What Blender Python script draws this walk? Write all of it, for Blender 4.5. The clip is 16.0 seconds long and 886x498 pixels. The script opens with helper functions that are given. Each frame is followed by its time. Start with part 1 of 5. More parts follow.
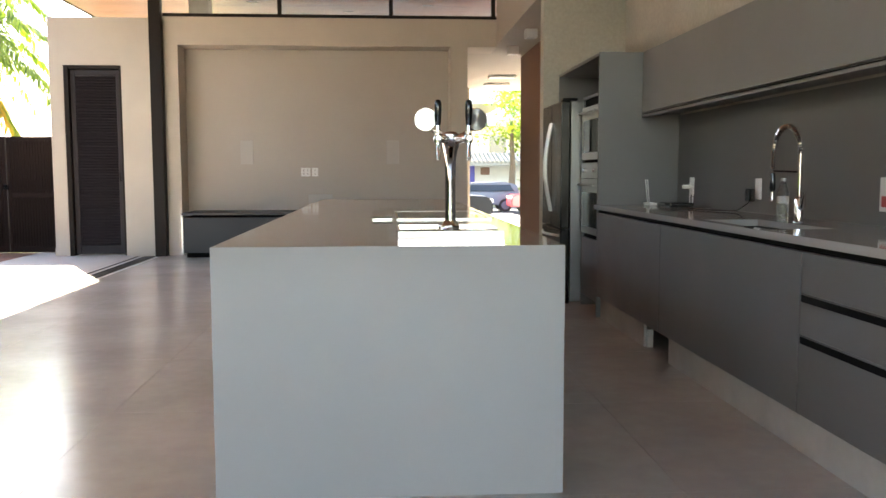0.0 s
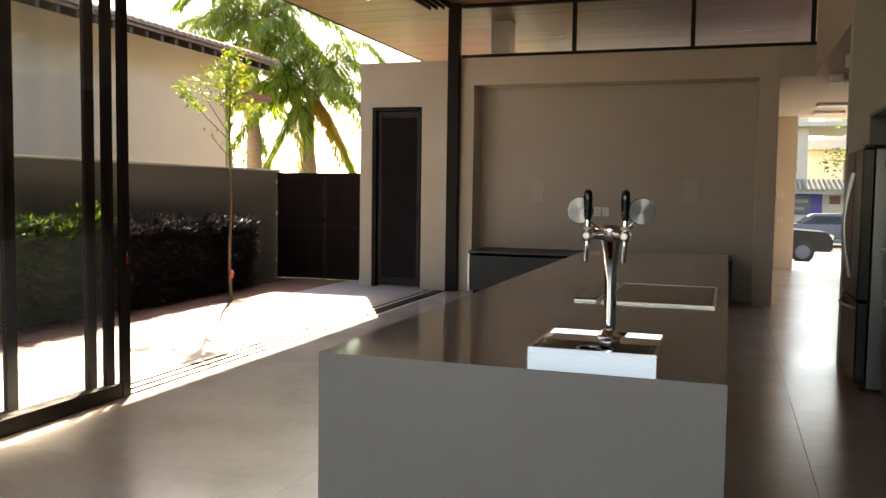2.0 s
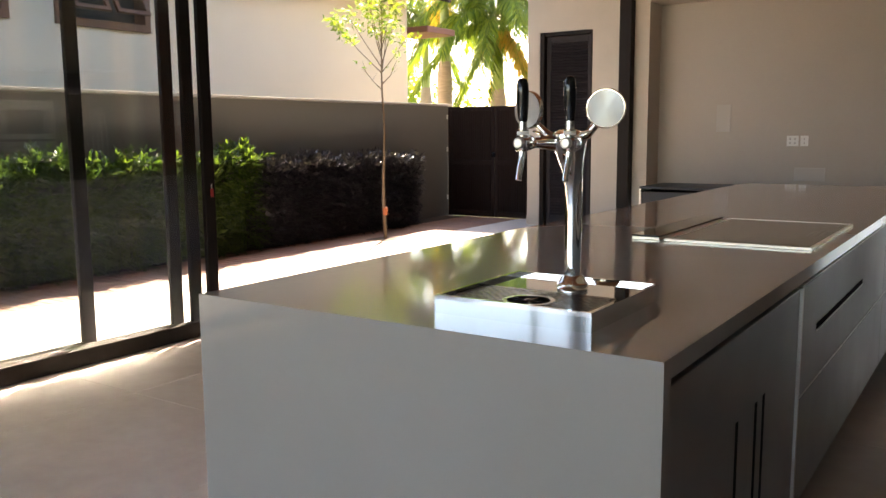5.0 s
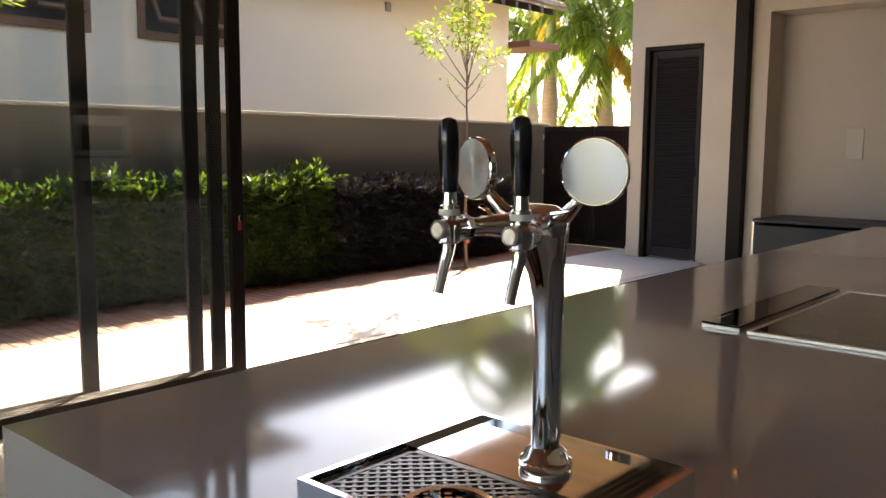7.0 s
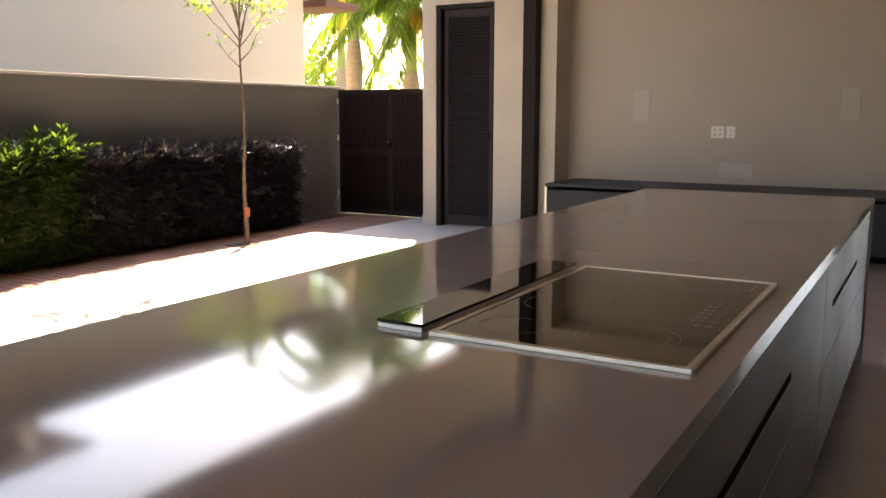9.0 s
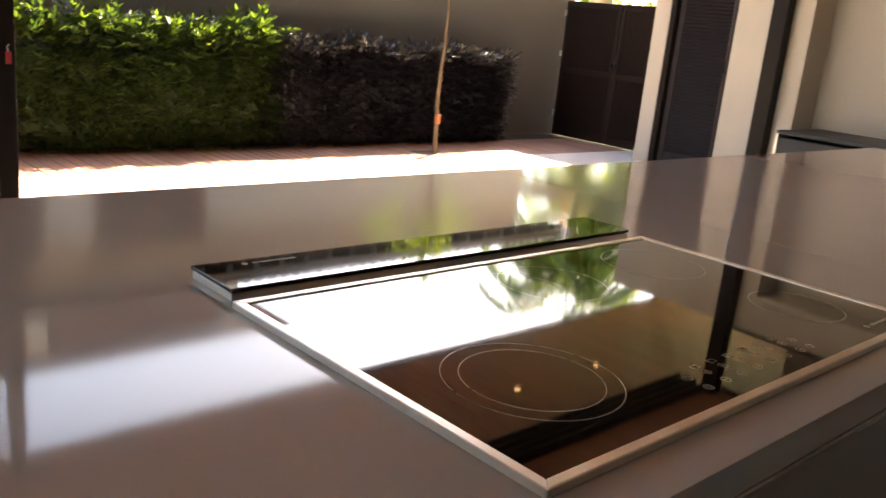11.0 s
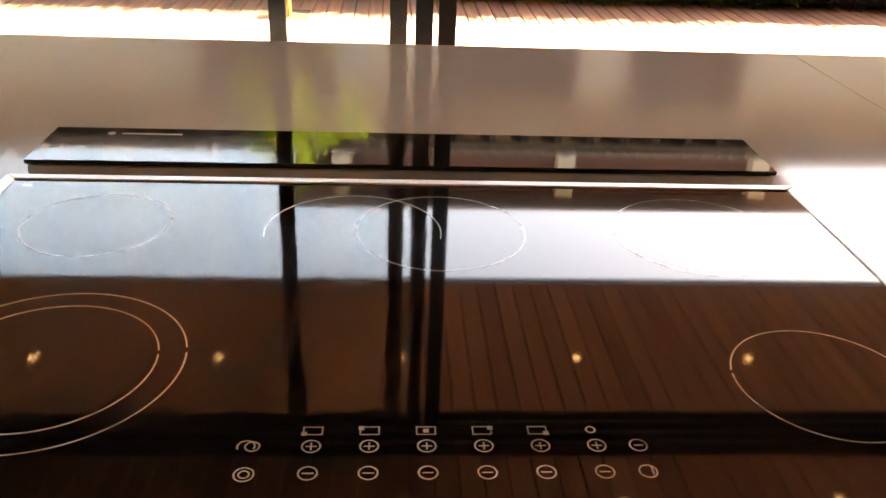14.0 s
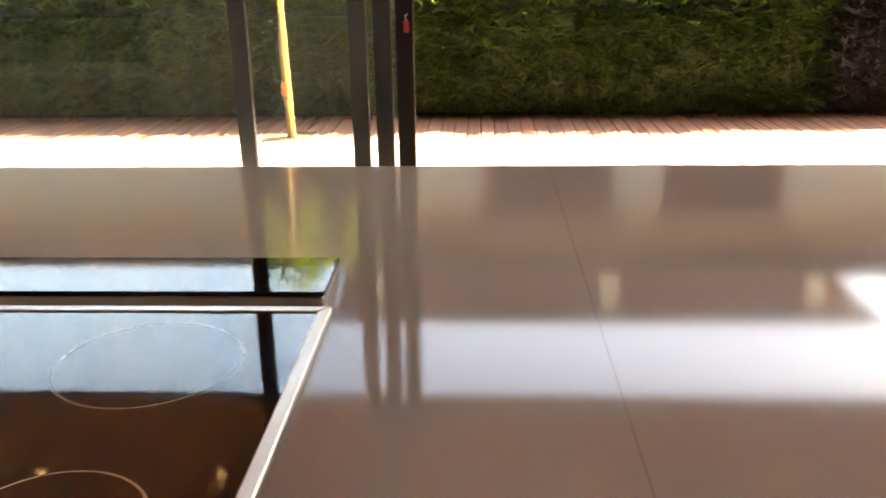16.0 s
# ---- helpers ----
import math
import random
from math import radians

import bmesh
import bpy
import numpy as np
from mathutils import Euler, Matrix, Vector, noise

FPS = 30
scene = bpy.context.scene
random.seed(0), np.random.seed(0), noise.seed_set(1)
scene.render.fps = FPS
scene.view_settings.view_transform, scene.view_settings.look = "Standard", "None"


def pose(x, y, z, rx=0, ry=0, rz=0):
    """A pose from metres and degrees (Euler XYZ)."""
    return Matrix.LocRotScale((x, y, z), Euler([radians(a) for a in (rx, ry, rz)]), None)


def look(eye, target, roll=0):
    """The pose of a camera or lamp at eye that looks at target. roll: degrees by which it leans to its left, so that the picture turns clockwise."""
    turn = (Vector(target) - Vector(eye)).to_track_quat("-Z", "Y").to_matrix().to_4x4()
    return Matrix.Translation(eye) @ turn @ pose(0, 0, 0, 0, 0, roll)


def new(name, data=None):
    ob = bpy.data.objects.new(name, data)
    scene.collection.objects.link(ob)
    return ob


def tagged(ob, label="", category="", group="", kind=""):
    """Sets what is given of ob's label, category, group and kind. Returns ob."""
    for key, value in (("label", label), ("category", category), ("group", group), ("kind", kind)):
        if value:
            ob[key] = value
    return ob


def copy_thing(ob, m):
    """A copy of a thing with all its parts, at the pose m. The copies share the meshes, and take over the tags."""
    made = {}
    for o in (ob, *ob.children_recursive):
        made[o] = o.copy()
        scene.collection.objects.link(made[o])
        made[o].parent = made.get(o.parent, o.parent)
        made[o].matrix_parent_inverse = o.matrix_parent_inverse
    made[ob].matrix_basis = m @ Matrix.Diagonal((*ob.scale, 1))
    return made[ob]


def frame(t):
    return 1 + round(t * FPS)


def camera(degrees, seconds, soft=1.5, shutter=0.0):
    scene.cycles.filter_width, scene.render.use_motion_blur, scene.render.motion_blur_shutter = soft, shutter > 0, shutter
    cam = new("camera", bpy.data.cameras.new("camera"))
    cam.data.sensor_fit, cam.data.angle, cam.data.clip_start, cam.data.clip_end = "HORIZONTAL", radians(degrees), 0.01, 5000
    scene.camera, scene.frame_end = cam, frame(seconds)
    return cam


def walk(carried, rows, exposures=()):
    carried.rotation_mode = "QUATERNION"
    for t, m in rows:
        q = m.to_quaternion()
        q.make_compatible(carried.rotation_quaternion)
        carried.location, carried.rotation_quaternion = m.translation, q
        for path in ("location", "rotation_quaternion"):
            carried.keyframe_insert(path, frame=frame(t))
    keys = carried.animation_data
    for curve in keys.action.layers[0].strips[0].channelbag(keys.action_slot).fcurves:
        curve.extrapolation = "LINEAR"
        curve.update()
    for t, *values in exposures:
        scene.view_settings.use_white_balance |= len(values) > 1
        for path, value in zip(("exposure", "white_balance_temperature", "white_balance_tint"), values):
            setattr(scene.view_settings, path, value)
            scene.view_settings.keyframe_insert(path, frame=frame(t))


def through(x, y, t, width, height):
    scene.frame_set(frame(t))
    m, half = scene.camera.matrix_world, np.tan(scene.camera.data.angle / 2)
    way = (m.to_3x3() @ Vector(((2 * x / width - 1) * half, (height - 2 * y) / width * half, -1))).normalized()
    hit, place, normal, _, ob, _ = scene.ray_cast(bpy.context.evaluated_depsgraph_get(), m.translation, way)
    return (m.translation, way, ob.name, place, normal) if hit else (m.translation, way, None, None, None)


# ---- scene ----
cam = camera(55.0, 16.0, soft=1.5, shutter=0.12)
PATH = [
    (0, (0.525, 1.475, 1.155), (0.661, 3.463, 0.976), -0.1),
    (0.5, (0.641, 1.77, 1.233), (0.615, 3.764, 1.086), -1.0),
    (1, (0.736, 1.871, 1.338), (0.564, 3.858, 1.191), 0.1),
    (1.5, (0.932, 1.942, 1.381), (0.506, 3.89, 1.232), 1.0),
    (2, (1.145, 2.012, 1.414), (0.513, 3.904, 1.28), 0.8),
    (2.5, (1.31, 2.171, 1.416), (0.569, 4.026, 1.31), -0.3),
    (3, (1.496, 2.313, 1.352), (0.614, 4.101, 1.206), -1.4),
    (3.5, (1.665, 2.426, 1.318), (0.682, 4.153, 1.096), -1.5),
    (3.7, (1.675, 2.507, 1.308), (0.694, 4.234, 1.074), -1.7),
    (5.8, (1.592, 3.356, 1.321), (0.387, 4.93, 1.057), -0.3),
    (6, (1.559, 3.474, 1.328), (0.335, 5.036, 1.076), -0.6),
    (6.5, (1.456, 3.731, 1.358), (0.193, 5.264, 1.125), -1.2),
    (7, (1.456, 3.863, 1.391), (0.138, 5.349, 1.151), 0.4),
    (7.5, (1.507, 4.012, 1.358), (0.226, 5.528, 1.111), 0.7),
    (8, (1.509, 4.203, 1.34), (0.433, 5.867, 1.068), 0.4),
    (8.2, (1.477, 4.293, 1.346), (0.487, 6.009, 1.071), 0.2),
    (10.5, (1.418, 5.325, 1.278), (0.305, 6.931, 0.85), 1.3),
    (11, (1.48, 5.555, 1.266), (0.082, 6.891, 0.754), 5.8),
    (11.5, (1.485, 5.77, 1.239), (-0.13, 6.71, 0.528), 8.8),
    (12, (1.449, 5.977, 1.24), (-0.219, 6.661, 0.373), 9.3),
    (12.5, (1.476, 6.129, 1.244), (-0.246, 6.6, 0.344), 7.9),
    (13, (1.526, 6.259, 1.253), (-0.236, 6.526, 0.346), 6.0),
    (13.5, (1.498, 6.362, 1.266), (-0.273, 6.565, 0.358), 3.5),
    (14, (1.462, 6.47, 1.269), (-0.317, 6.594, 0.363), 2.4),
    (14.5, (1.5, 6.612, 1.257), (-0.273, 6.516, 0.337), 2.3),
    (15, (1.529, 6.737, 1.263), (-0.236, 6.424, 0.376), 1.7),
    (15.2, (1.502, 6.804, 1.264), (-0.275, 6.433, 0.424), 1.5),
    (15.5, (1.484, 6.896, 1.265), (-0.315, 6.541, 0.468), 1.0),
    (15.7, (1.452, 6.975, 1.274), (-0.381, 6.69, 0.527), -0.0),
    (16, (1.422, 7.085, 1.27), (-0.462, 7.001, 0.604), -0.8),
]
EXPOSURES = [(0.0, 3.75, 7600, 12), (0.6, 3.5, 7700, 13), (1.0, 3.1, 8200, 14), (1.5, 2.7, 8500, 15), (2.2, 2.35, 8700, 16), (3.5, 2.65, 8600, 16), (5.8, 3.25, 7900, 16), (6.5, 3.0, 8000, 16), (7.0, 2.88, 8100, 16), (8.0, 2.98, 8000, 17), (10.5, 3.6, 8800, 18), (11.5, 3.8, 9000, 18), (12.0, 3.85, 9300, 18), (12.5, 4.05, 10600, 20), (13.0, 4.2, 11400, 21), (14.5, 4.35, 12200, 22), (15.5, 4.35, 12000, 21), (16.0, 4.3, 10300, 16)]
walk(cam, [(t, look(eye, target, roll)) for t, eye, target, roll in PATH], EXPOSURES)

# ---- light ----
SUN_WAY = Vector((0.58, -1.10, -1.0)).normalized()
world = bpy.data.worlds.new("sky_world")
scene.world = world
world.use_nodes = True
wn = world.node_tree
sky = wn.nodes.new("ShaderNodeTexSky")
sky.sky_type = 'NISHITA'
sky.sun_disc = False
sky.sun_elevation = math.asin(-SUN_WAY.z)
sky.sun_rotation = math.atan2(-SUN_WAY.x, -SUN_WAY.y)
sky.air_density, sky.dust_density, sky.ozone_density = 1.0, 0.8, 1.0
bg = wn.nodes["Background"]
bg.inputs[1].default_value = 0.14
wn.links.new(sky.outputs[0], bg.inputs[0])
sun_data = bpy.data.lights.new("sun", 'SUN')
sun_data.energy, sun_data.angle, sun_data.color = 4.6, radians(0.5), (1.0, 0.93, 0.82)
sun = new("sun", sun_data)
sun.matrix_world = Matrix.Translation((-8, 20, 20)) @ SUN_WAY.to_track_quat("-Z", "Y").to_matrix().to_4x4()


# ---- materials ----
def material(name, color, rough=0.5, metal=0.0, vary=0.12, scale=3.0, fine=60.0, bump=0.02, coat=0.0, random_piece=0.0, stretch=(1, 1, 1), rough_vary=0.08, spec=0.5):
    """A painted or mineral surface: base colour varied by a broad and a fine noise, with fine relief."""
    m = bpy.data.materials.new(name)
    m.use_nodes = True
    nt = m.node_tree
    b = nt.nodes["Principled BSDF"]
    tc = nt.nodes.new("ShaderNodeTexCoord")
    mp = nt.nodes.new("ShaderNodeMapping")
    mp.inputs["Scale"].default_value = stretch
    nt.links.new(tc.outputs["Object"], mp.inputs["Vector"])
    n1 = nt.nodes.new("ShaderNodeTexNoise")
    n1.inputs["Scale"].default_value = scale
    n1.inputs["Detail"].default_value = 6
    n2 = nt.nodes.new("ShaderNodeTexNoise")
    n2.inputs["Scale"].default_value = fine
    n2.inputs["Detail"].default_value = 3
    for n in (n1, n2):
        nt.links.new(mp.outputs[0], n.inputs["Vector"])
    add = nt.nodes.new("ShaderNodeMath")
    add.operation = 'ADD'
    h = nt.nodes.new("ShaderNodeMath")
    h.operation = 'MULTIPLY'
    h.inputs[1].default_value = 0.4
    nt.links.new(n2.outputs[0], h.inputs[0])
    nt.links.new(n1.outputs[0], add.inputs[0])
    nt.links.new(h.outputs[0], add.inputs[1])
    last = add.outputs[0]
    if random_piece:
        oi = nt.nodes.new("ShaderNodeObjectInfo")
        r = nt.nodes.new("ShaderNodeMath")
        r.operation = 'MULTIPLY_ADD'
        r.inputs[1].default_value = random_piece
        nt.links.new(oi.outputs["Random"], r.inputs[0])
        nt.links.new(last, r.inputs[2])
        last = r.outputs[0]
    mr = nt.nodes.new("ShaderNodeMapRange")
    mr.inputs["From Min"].default_value = 0.35
    mr.inputs["From Max"].default_value = 1.05 + random_piece
    mr.inputs["To Min"].default_value = 1 - vary
    mr.inputs["To Max"].default_value = 1 + vary
    nt.links.new(last, mr.inputs["Value"])
    mix = nt.nodes.new("ShaderNodeVectorMath")
    mix.operation = 'SCALE'
    mix.inputs[0].default_value = color
    nt.links.new(mr.outputs[0], mix.inputs["Scale"])
    nt.links.new(mix.outputs[0], b.inputs["Base Color"])
    rr = nt.nodes.new("ShaderNodeMapRange")
    rr.inputs["From Min"].default_value = 0.3
    rr.inputs["From Max"].default_value = 0.7
    low, high = max(0.0, rough - rough_vary), min(1.0, rough + rough_vary)
    if low < 0.274 < high:   # keep a surface wholly satin or wholly glossy
        low, high = (0.29, high) if rough >= 0.28 else (low, 0.262)
    rr.inputs["To Min"].default_value = low
    rr.inputs["To Max"].default_value = high
    nt.links.new(n1.outputs[0], rr.inputs["Value"])
    nt.links.new(rr.outputs[0], b.inputs["Roughness"])
    b.inputs["Metallic"].default_value = metal
    b.inputs["Specular IOR Level"].default_value = spec
    b.inputs["Coat Weight"].default_value = coat
    b.inputs["Coat Roughness"].default_value = 0.05
    if bump:
        bp = nt.nodes.new("ShaderNodeBump")
        bp.inputs["Strength"].default_value = 1.0
        bp.inputs["Distance"].default_value = bump * 0.02
        nt.links.new(n2.outputs[0], bp.inputs["Height"])
        nt.links.new(bp.outputs[0], b.inputs["Normal"])
    return m


def wood(name, dark, light, rough=0.4, along=1, grain=1.0, coat=0.0, random_piece=0.0):
    """Wood with grain that runs along one axis (0 x, 1 y, 2 z)."""
    m = bpy.data.materials.new(name)
    m.use_nodes = True
    nt = m.node_tree
    b = nt.nodes["Principled BSDF"]
    tc = nt.nodes.new("ShaderNodeTexCoord")
    mp = nt.nodes.new("ShaderNodeMapping")
    sc = [18.0 * grain] * 3
    sc[along] = 0.6 * grain
    mp.inputs["Scale"].default_value = sc
    nt.links.new(tc.outputs["Object"], mp.inputs["Vector"])
    n1 = nt.nodes.new("ShaderNodeTexNoise")
    n1.inputs["Scale"].default_value = 1.0
    n1.inputs["Detail"].default_value = 8
    n1.inputs["Distortion"].default_value = 0.6
    nt.links.new(mp.outputs[0], n1.inputs["Vector"])
    last = n1.outputs[0]
    if random_piece:
        oi = nt.nodes.new("ShaderNodeObjectInfo")
        r = nt.nodes.new("ShaderNodeMath")
        r.operation = 'MULTIPLY_ADD'
        r.inputs[1].default_value = random_piece
        nt.links.new(oi.outputs["Random"], r.inputs[0])
        nt.links.new(last, r.inputs[2])
        last = r.outputs[0]
    else:
        geo = nt.nodes.new("ShaderNodeNewGeometry")
        r = nt.nodes.new("ShaderNodeMath")
        r.operation = 'MULTIPLY_ADD'
        r.inputs[1].default_value = 0.25
        nt.links.new(geo.outputs["Random Per Island"], r.inputs[0])
        nt.links.new(last, r.inputs[2])
        last = r.outputs[0]
    cr = nt.nodes.new("ShaderNodeValToRGB")
    cr.color_ramp.elements[0].position = 0.3
    cr.color_ramp.elements[0].color = (*dark, 1)
    cr.color_ramp.elements[1].position = 0.9
    cr.color_ramp.elements[1].color = (*light, 1)
    nt.links.new(last, cr.inputs[0])
    nt.links.new(cr.outputs[0], b.inputs["Base Color"])
    b.inputs["Roughness"].default_value = rough
    b.inputs["Coat Weight"].default_value = coat
    b.inputs["Coat Roughness"].default_value = 0.08
    bp = nt.nodes.new("ShaderNodeBump")
    bp.inputs["Distance"].default_value = 0.0008
    nt.links.new(n1.outputs[0], bp.inputs["Height"])
    nt.links.new(bp.outputs[0], b.inputs["Normal"])
    return m


def glass(name, color=(0.9, 0.95, 0.93), rough=0.0):
    m = bpy.data.materials.new(name)
    m.use_nodes = True
    b = m.node_tree.nodes["Principled BSDF"]
    b.inputs["Base Color"].default_value = (*color, 1)
    b.inputs["Roughness"].default_value = rough
    b.inputs["Transmission Weight"].default_value = 1.0
    b.inputs["IOR"].default_value = 1.3
    return m


def streaked_glass(name, clean, stained):
    """Tinted pane whose tint deepens in upright streaks of dried water and dust."""
    m = glass(name, clean)
    nt = m.node_tree
    b = nt.nodes["Principled BSDF"]
    b.inputs["IOR"].default_value = 1.33
    tc = nt.nodes.new("ShaderNodeTexCoord")
    mp = nt.nodes.new("ShaderNodeMapping")
    mp.inputs["Scale"].default_value = (0.0, 8.0, 0.16)
    nt.links.new(tc.outputs["Object"], mp.inputs["Vector"])
    n = nt.nodes.new("ShaderNodeTexNoise")
    n.inputs["Scale"].default_value = 1.0
    n.inputs["Detail"].default_value = 5
    nt.links.new(mp.outputs[0], n.inputs["Vector"])
    cr = nt.nodes.new("ShaderNodeValToRGB")
    cr.color_ramp.elements[0].position, cr.color_ramp.elements[1].position = 0.40, 0.56
    cr.color_ramp.elements[0].color, cr.color_ramp.elements[1].color = (*stained, 1), (*clean, 1)
    nt.links.new(n.outputs[0], cr.inputs[0])
    nt.links.new(cr.outputs[0], b.inputs["Base Color"])
    return m


def glow(name, color, strength):
    m = bpy.data.materials.new(name)
    m.use_nodes = True
    b = m.node_tree.nodes["Principled BSDF"]
    b.inputs["Base Color"].default_value = (0.8, 0.8, 0.8, 1)
    b.inputs["Emission Color"].default_value = (*color, 1)
    b.inputs["Emission Strength"].default_value = strength
    return m


def leaf_material(name, a, b_, rough=0.45, through=0.35):
    """Leaves: two greens by island, with light coming through."""
    m = bpy.data.materials.new(name)
    m.use_nodes = True
    nt = m.node_tree
    b = nt.nodes["Principled BSDF"]
    geo = nt.nodes.new("ShaderNodeNewGeometry")
    cr = nt.nodes.new("ShaderNodeValToRGB")
    cr.color_ramp.elements[0].color = (*a, 1)
    cr.color_ramp.elements[1].color = (*b_, 1)
    nt.links.new(geo.outputs["Random Per Island"], cr.inputs[0])
    nt.links.new(cr.outputs[0], b.inputs["Base Color"])
    b.inputs["Roughness"].default_value = rough
    tr = nt.nodes.new("ShaderNodeBsdfTranslucent")
    sc = nt.nodes.new("ShaderNodeVectorMath")
    sc.operation = 'MULTIPLY'
    sc.inputs[1].default_value = (1.5, 1.6, 0.6)
    nt.links.new(cr.outputs[0], sc.inputs[0])
    nt.links.new(sc.outputs[0], tr.inputs["Color"])
    mix = nt.nodes.new("ShaderNodeMixShader")
    mix.inputs[0].default_value = through
    out = nt.nodes["Material Output"]
    nt.links.new(b.outputs[0], mix.inputs[1])
    nt.links.new(tr.outputs[0], mix.inputs[2])
    nt.links.new(mix.outputs[0], out.inputs[0])
    return m


PLASTER = material("beige_textured_plaster", (0.50, 0.44, 0.37), 0.85, vary=0.10, scale=1.6, fine=140, bump=0.05)
PLASTER_NICHE = material("taupe_smooth_plaster", (0.43, 0.373, 0.32), 0.7, vary=0.06, scale=1.2, fine=90, bump=0.02)
CONCRETE = material("burnt_cement_wall", (0.40, 0.37, 0.31), 0.7, vary=0.28, scale=1.1, fine=30, bump=0.03)
SLAB = material("taupe_painted_slab", (0.42, 0.37, 0.31), 0.8, vary=0.08, scale=1.0, fine=60)
TILE = material("grey_porcelain_tile", (0.49, 0.455, 0.41), 0.25, spec=0.75, vary=0.2, scale=1.3, fine=11, bump=0.004, random_piece=0.12, rough_vary=0.06)
GROUT = material("pale_grey_grout", (0.36, 0.335, 0.31), 0.9)
PAVING = material("pale_porcelain_paving", (0.56, 0.53, 0.49), 0.6, vary=0.10, scale=1.2, fine=40, bump=0.02, random_piece=0.1)
QUARTZ = material("grey_quartz_worktop", (0.345, 0.331, 0.318), 0.066, vary=0.06, scale=2.0, fine=500, bump=0.0, rough_vary=0.012, spec=0.2)
LACQUER = material("graphite_lacquer", (0.152, 0.148, 0.145), 0.36, vary=0.05, scale=1.5, fine=200, bump=0.002)
LACQUER_BENCH = material("dark_bench_lacquer", (0.045, 0.047, 0.05), 0.5, vary=0.05, scale=1.5, fine=200, bump=0.002, spec=0.25)
LACQUER_UP = material("grey_lacquer", (0.150, 0.145, 0.139), 0.42, vary=0.05, scale=1.5, fine=200, bump=0.002)
LACQUER_BACK = material("graphite_splashback_panel", (0.10, 0.097, 0.092), 0.34, vary=0.06, scale=1.2, fine=200, bump=0.002)
# near-black, so the shade inside slots and grooves is put into the colour
BLACK_GAP = material("black_gap_fill", (0.004, 0.004, 0.004), 0.8, vary=0.1, spec=0.1)
STEEL_BROWN = material("dark_bronze_aluminium", (0.014, 0.0095, 0.008), 0.5, spec=0.15, vary=0.12, fine=200)
DOOR_DARK = material("dark_aubergine_louvre", (0.028, 0.022, 0.025), 0.5, spec=0.22, vary=0.15, fine=120)
GATE_BROWN = material("dark_brown_gate_paint", (0.016, 0.009, 0.0075), 0.6, spec=0.12, vary=0.2, fine=120)
WALL_GREY = material("dark_grey_garden_wall", (0.112, 0.106, 0.098), 0.9, vary=0.18, scale=0.8, fine=120, bump=0.06)
COPING = material("pale_wall_coping", (0.32, 0.30, 0.27), 0.8)
HOUSE_CREAM = material("cream_house_render", (0.74, 0.625, 0.495), 0.9, vary=0.07, scale=0.6, fine=80, bump=0.06)
WIN_BROWN = material("brown_window_frame", (0.16, 0.075, 0.045), 0.5, vary=0.15)
ROOF_TILE = material("weathered_clay_roof_tile", (0.24, 0.17, 0.13), 0.9, vary=0.4, scale=6, fine=60, bump=0.15)
RAFTER = material("dark_rafter_wood", (0.035, 0.022, 0.016), 0.7, vary=0.3)
RED_TIMBER = material("red_brown_timber", (0.17, 0.065, 0.045), 0.6, vary=0.25)
DECK = wood("terracotta_deck_board", (0.17, 0.085, 0.055), (0.36, 0.19, 0.13), 0.65, along=0, grain=2.0, random_piece=0.25)
CEIL_WOOD = wood("varnished_wood_ceiling", (0.15, 0.044, 0.022), (0.38, 0.145, 0.068), 0.38, along=0, grain=1.0, coat=0.12)
PANEL_WOOD = wood("reddish_wood_panel", (0.09, 0.032, 0.014), (0.23, 0.095, 0.047), 0.5, along=2, grain=1.4)
STEEL = material("brushed_stainless", (0.55, 0.54, 0.52), 0.28, metal=1.0, vary=0.08, scale=3, fine=300, stretch=(1, 1, 0.05))
FRIDGE_SIDE = material("grey_steel_side", (0.15, 0.147, 0.143), 0.3, metal=0.9, vary=0.05, scale=3, fine=300, stretch=(20, 20, 0.3))
WATER = material("teal_pool_water", (0.05, 0.30, 0.32), 0.06, vary=0.1, scale=1.5, fine=4, bump=0.05)
STEEL_DARK = material("dark_brushed_steel", (0.026, 0.025, 0.024), 0.25, metal=1.0, vary=0.03, scale=3, fine=300, stretch=(20, 20, 0.3))
GRATE = material("satin_grate_steel", (0.075, 0.07, 0.066), 0.26, metal=1.0, vary=0.05, fine=300)
CHROME = material("polished_chrome", (0.82, 0.81, 0.80), 0.05, metal=1.0, vary=0.02, bump=0.0, rough_vary=0.01)
SPUN = material("spun_aluminium", (0.48, 0.475, 0.465), 0.42, metal=1.0, vary=0.05, bump=0.0)
SPUN.node_tree.nodes["Principled BSDF"].inputs["Base Color"].default_value = (0.55, 0.545, 0.535, 1)
SPUN.node_tree.nodes["Principled BSDF"].inputs["Anisotropic"].default_value = 0.85
spin = SPUN.node_tree.nodes.new("ShaderNodeTangent")
spin.direction_type, spin.axis = 'RADIAL', 'Y'
SPUN.node_tree.links.new(spin.outputs[0], SPUN.node_tree.nodes["Principled BSDF"].inputs["Tangent"])
FRAME_ALU = material("satin_aluminium_trim", (0.66, 0.62, 0.57), 0.32, metal=0.9, vary=0.05)
WARM_JOINT = material("worktop_joint_resin", (0.25, 0.24, 0.23), 0.10, vary=0.05, bump=0.0, rough_vary=0.01, spec=0.24)
CERAMIC = material("black_ceramic_glass", (0.006, 0.005, 0.005), 0.035, vary=0.1, bump=0.0, rough_vary=0.01, spec=0.34)
INK = material("pale_grey_print", (0.50, 0.48, 0.46), 0.06, vary=0.03, bump=0, spec=0.8)
BLACK_PLASTIC = material("gloss_black_plastic", (0.008, 0.008, 0.009), 0.12, vary=0.1, bump=0)
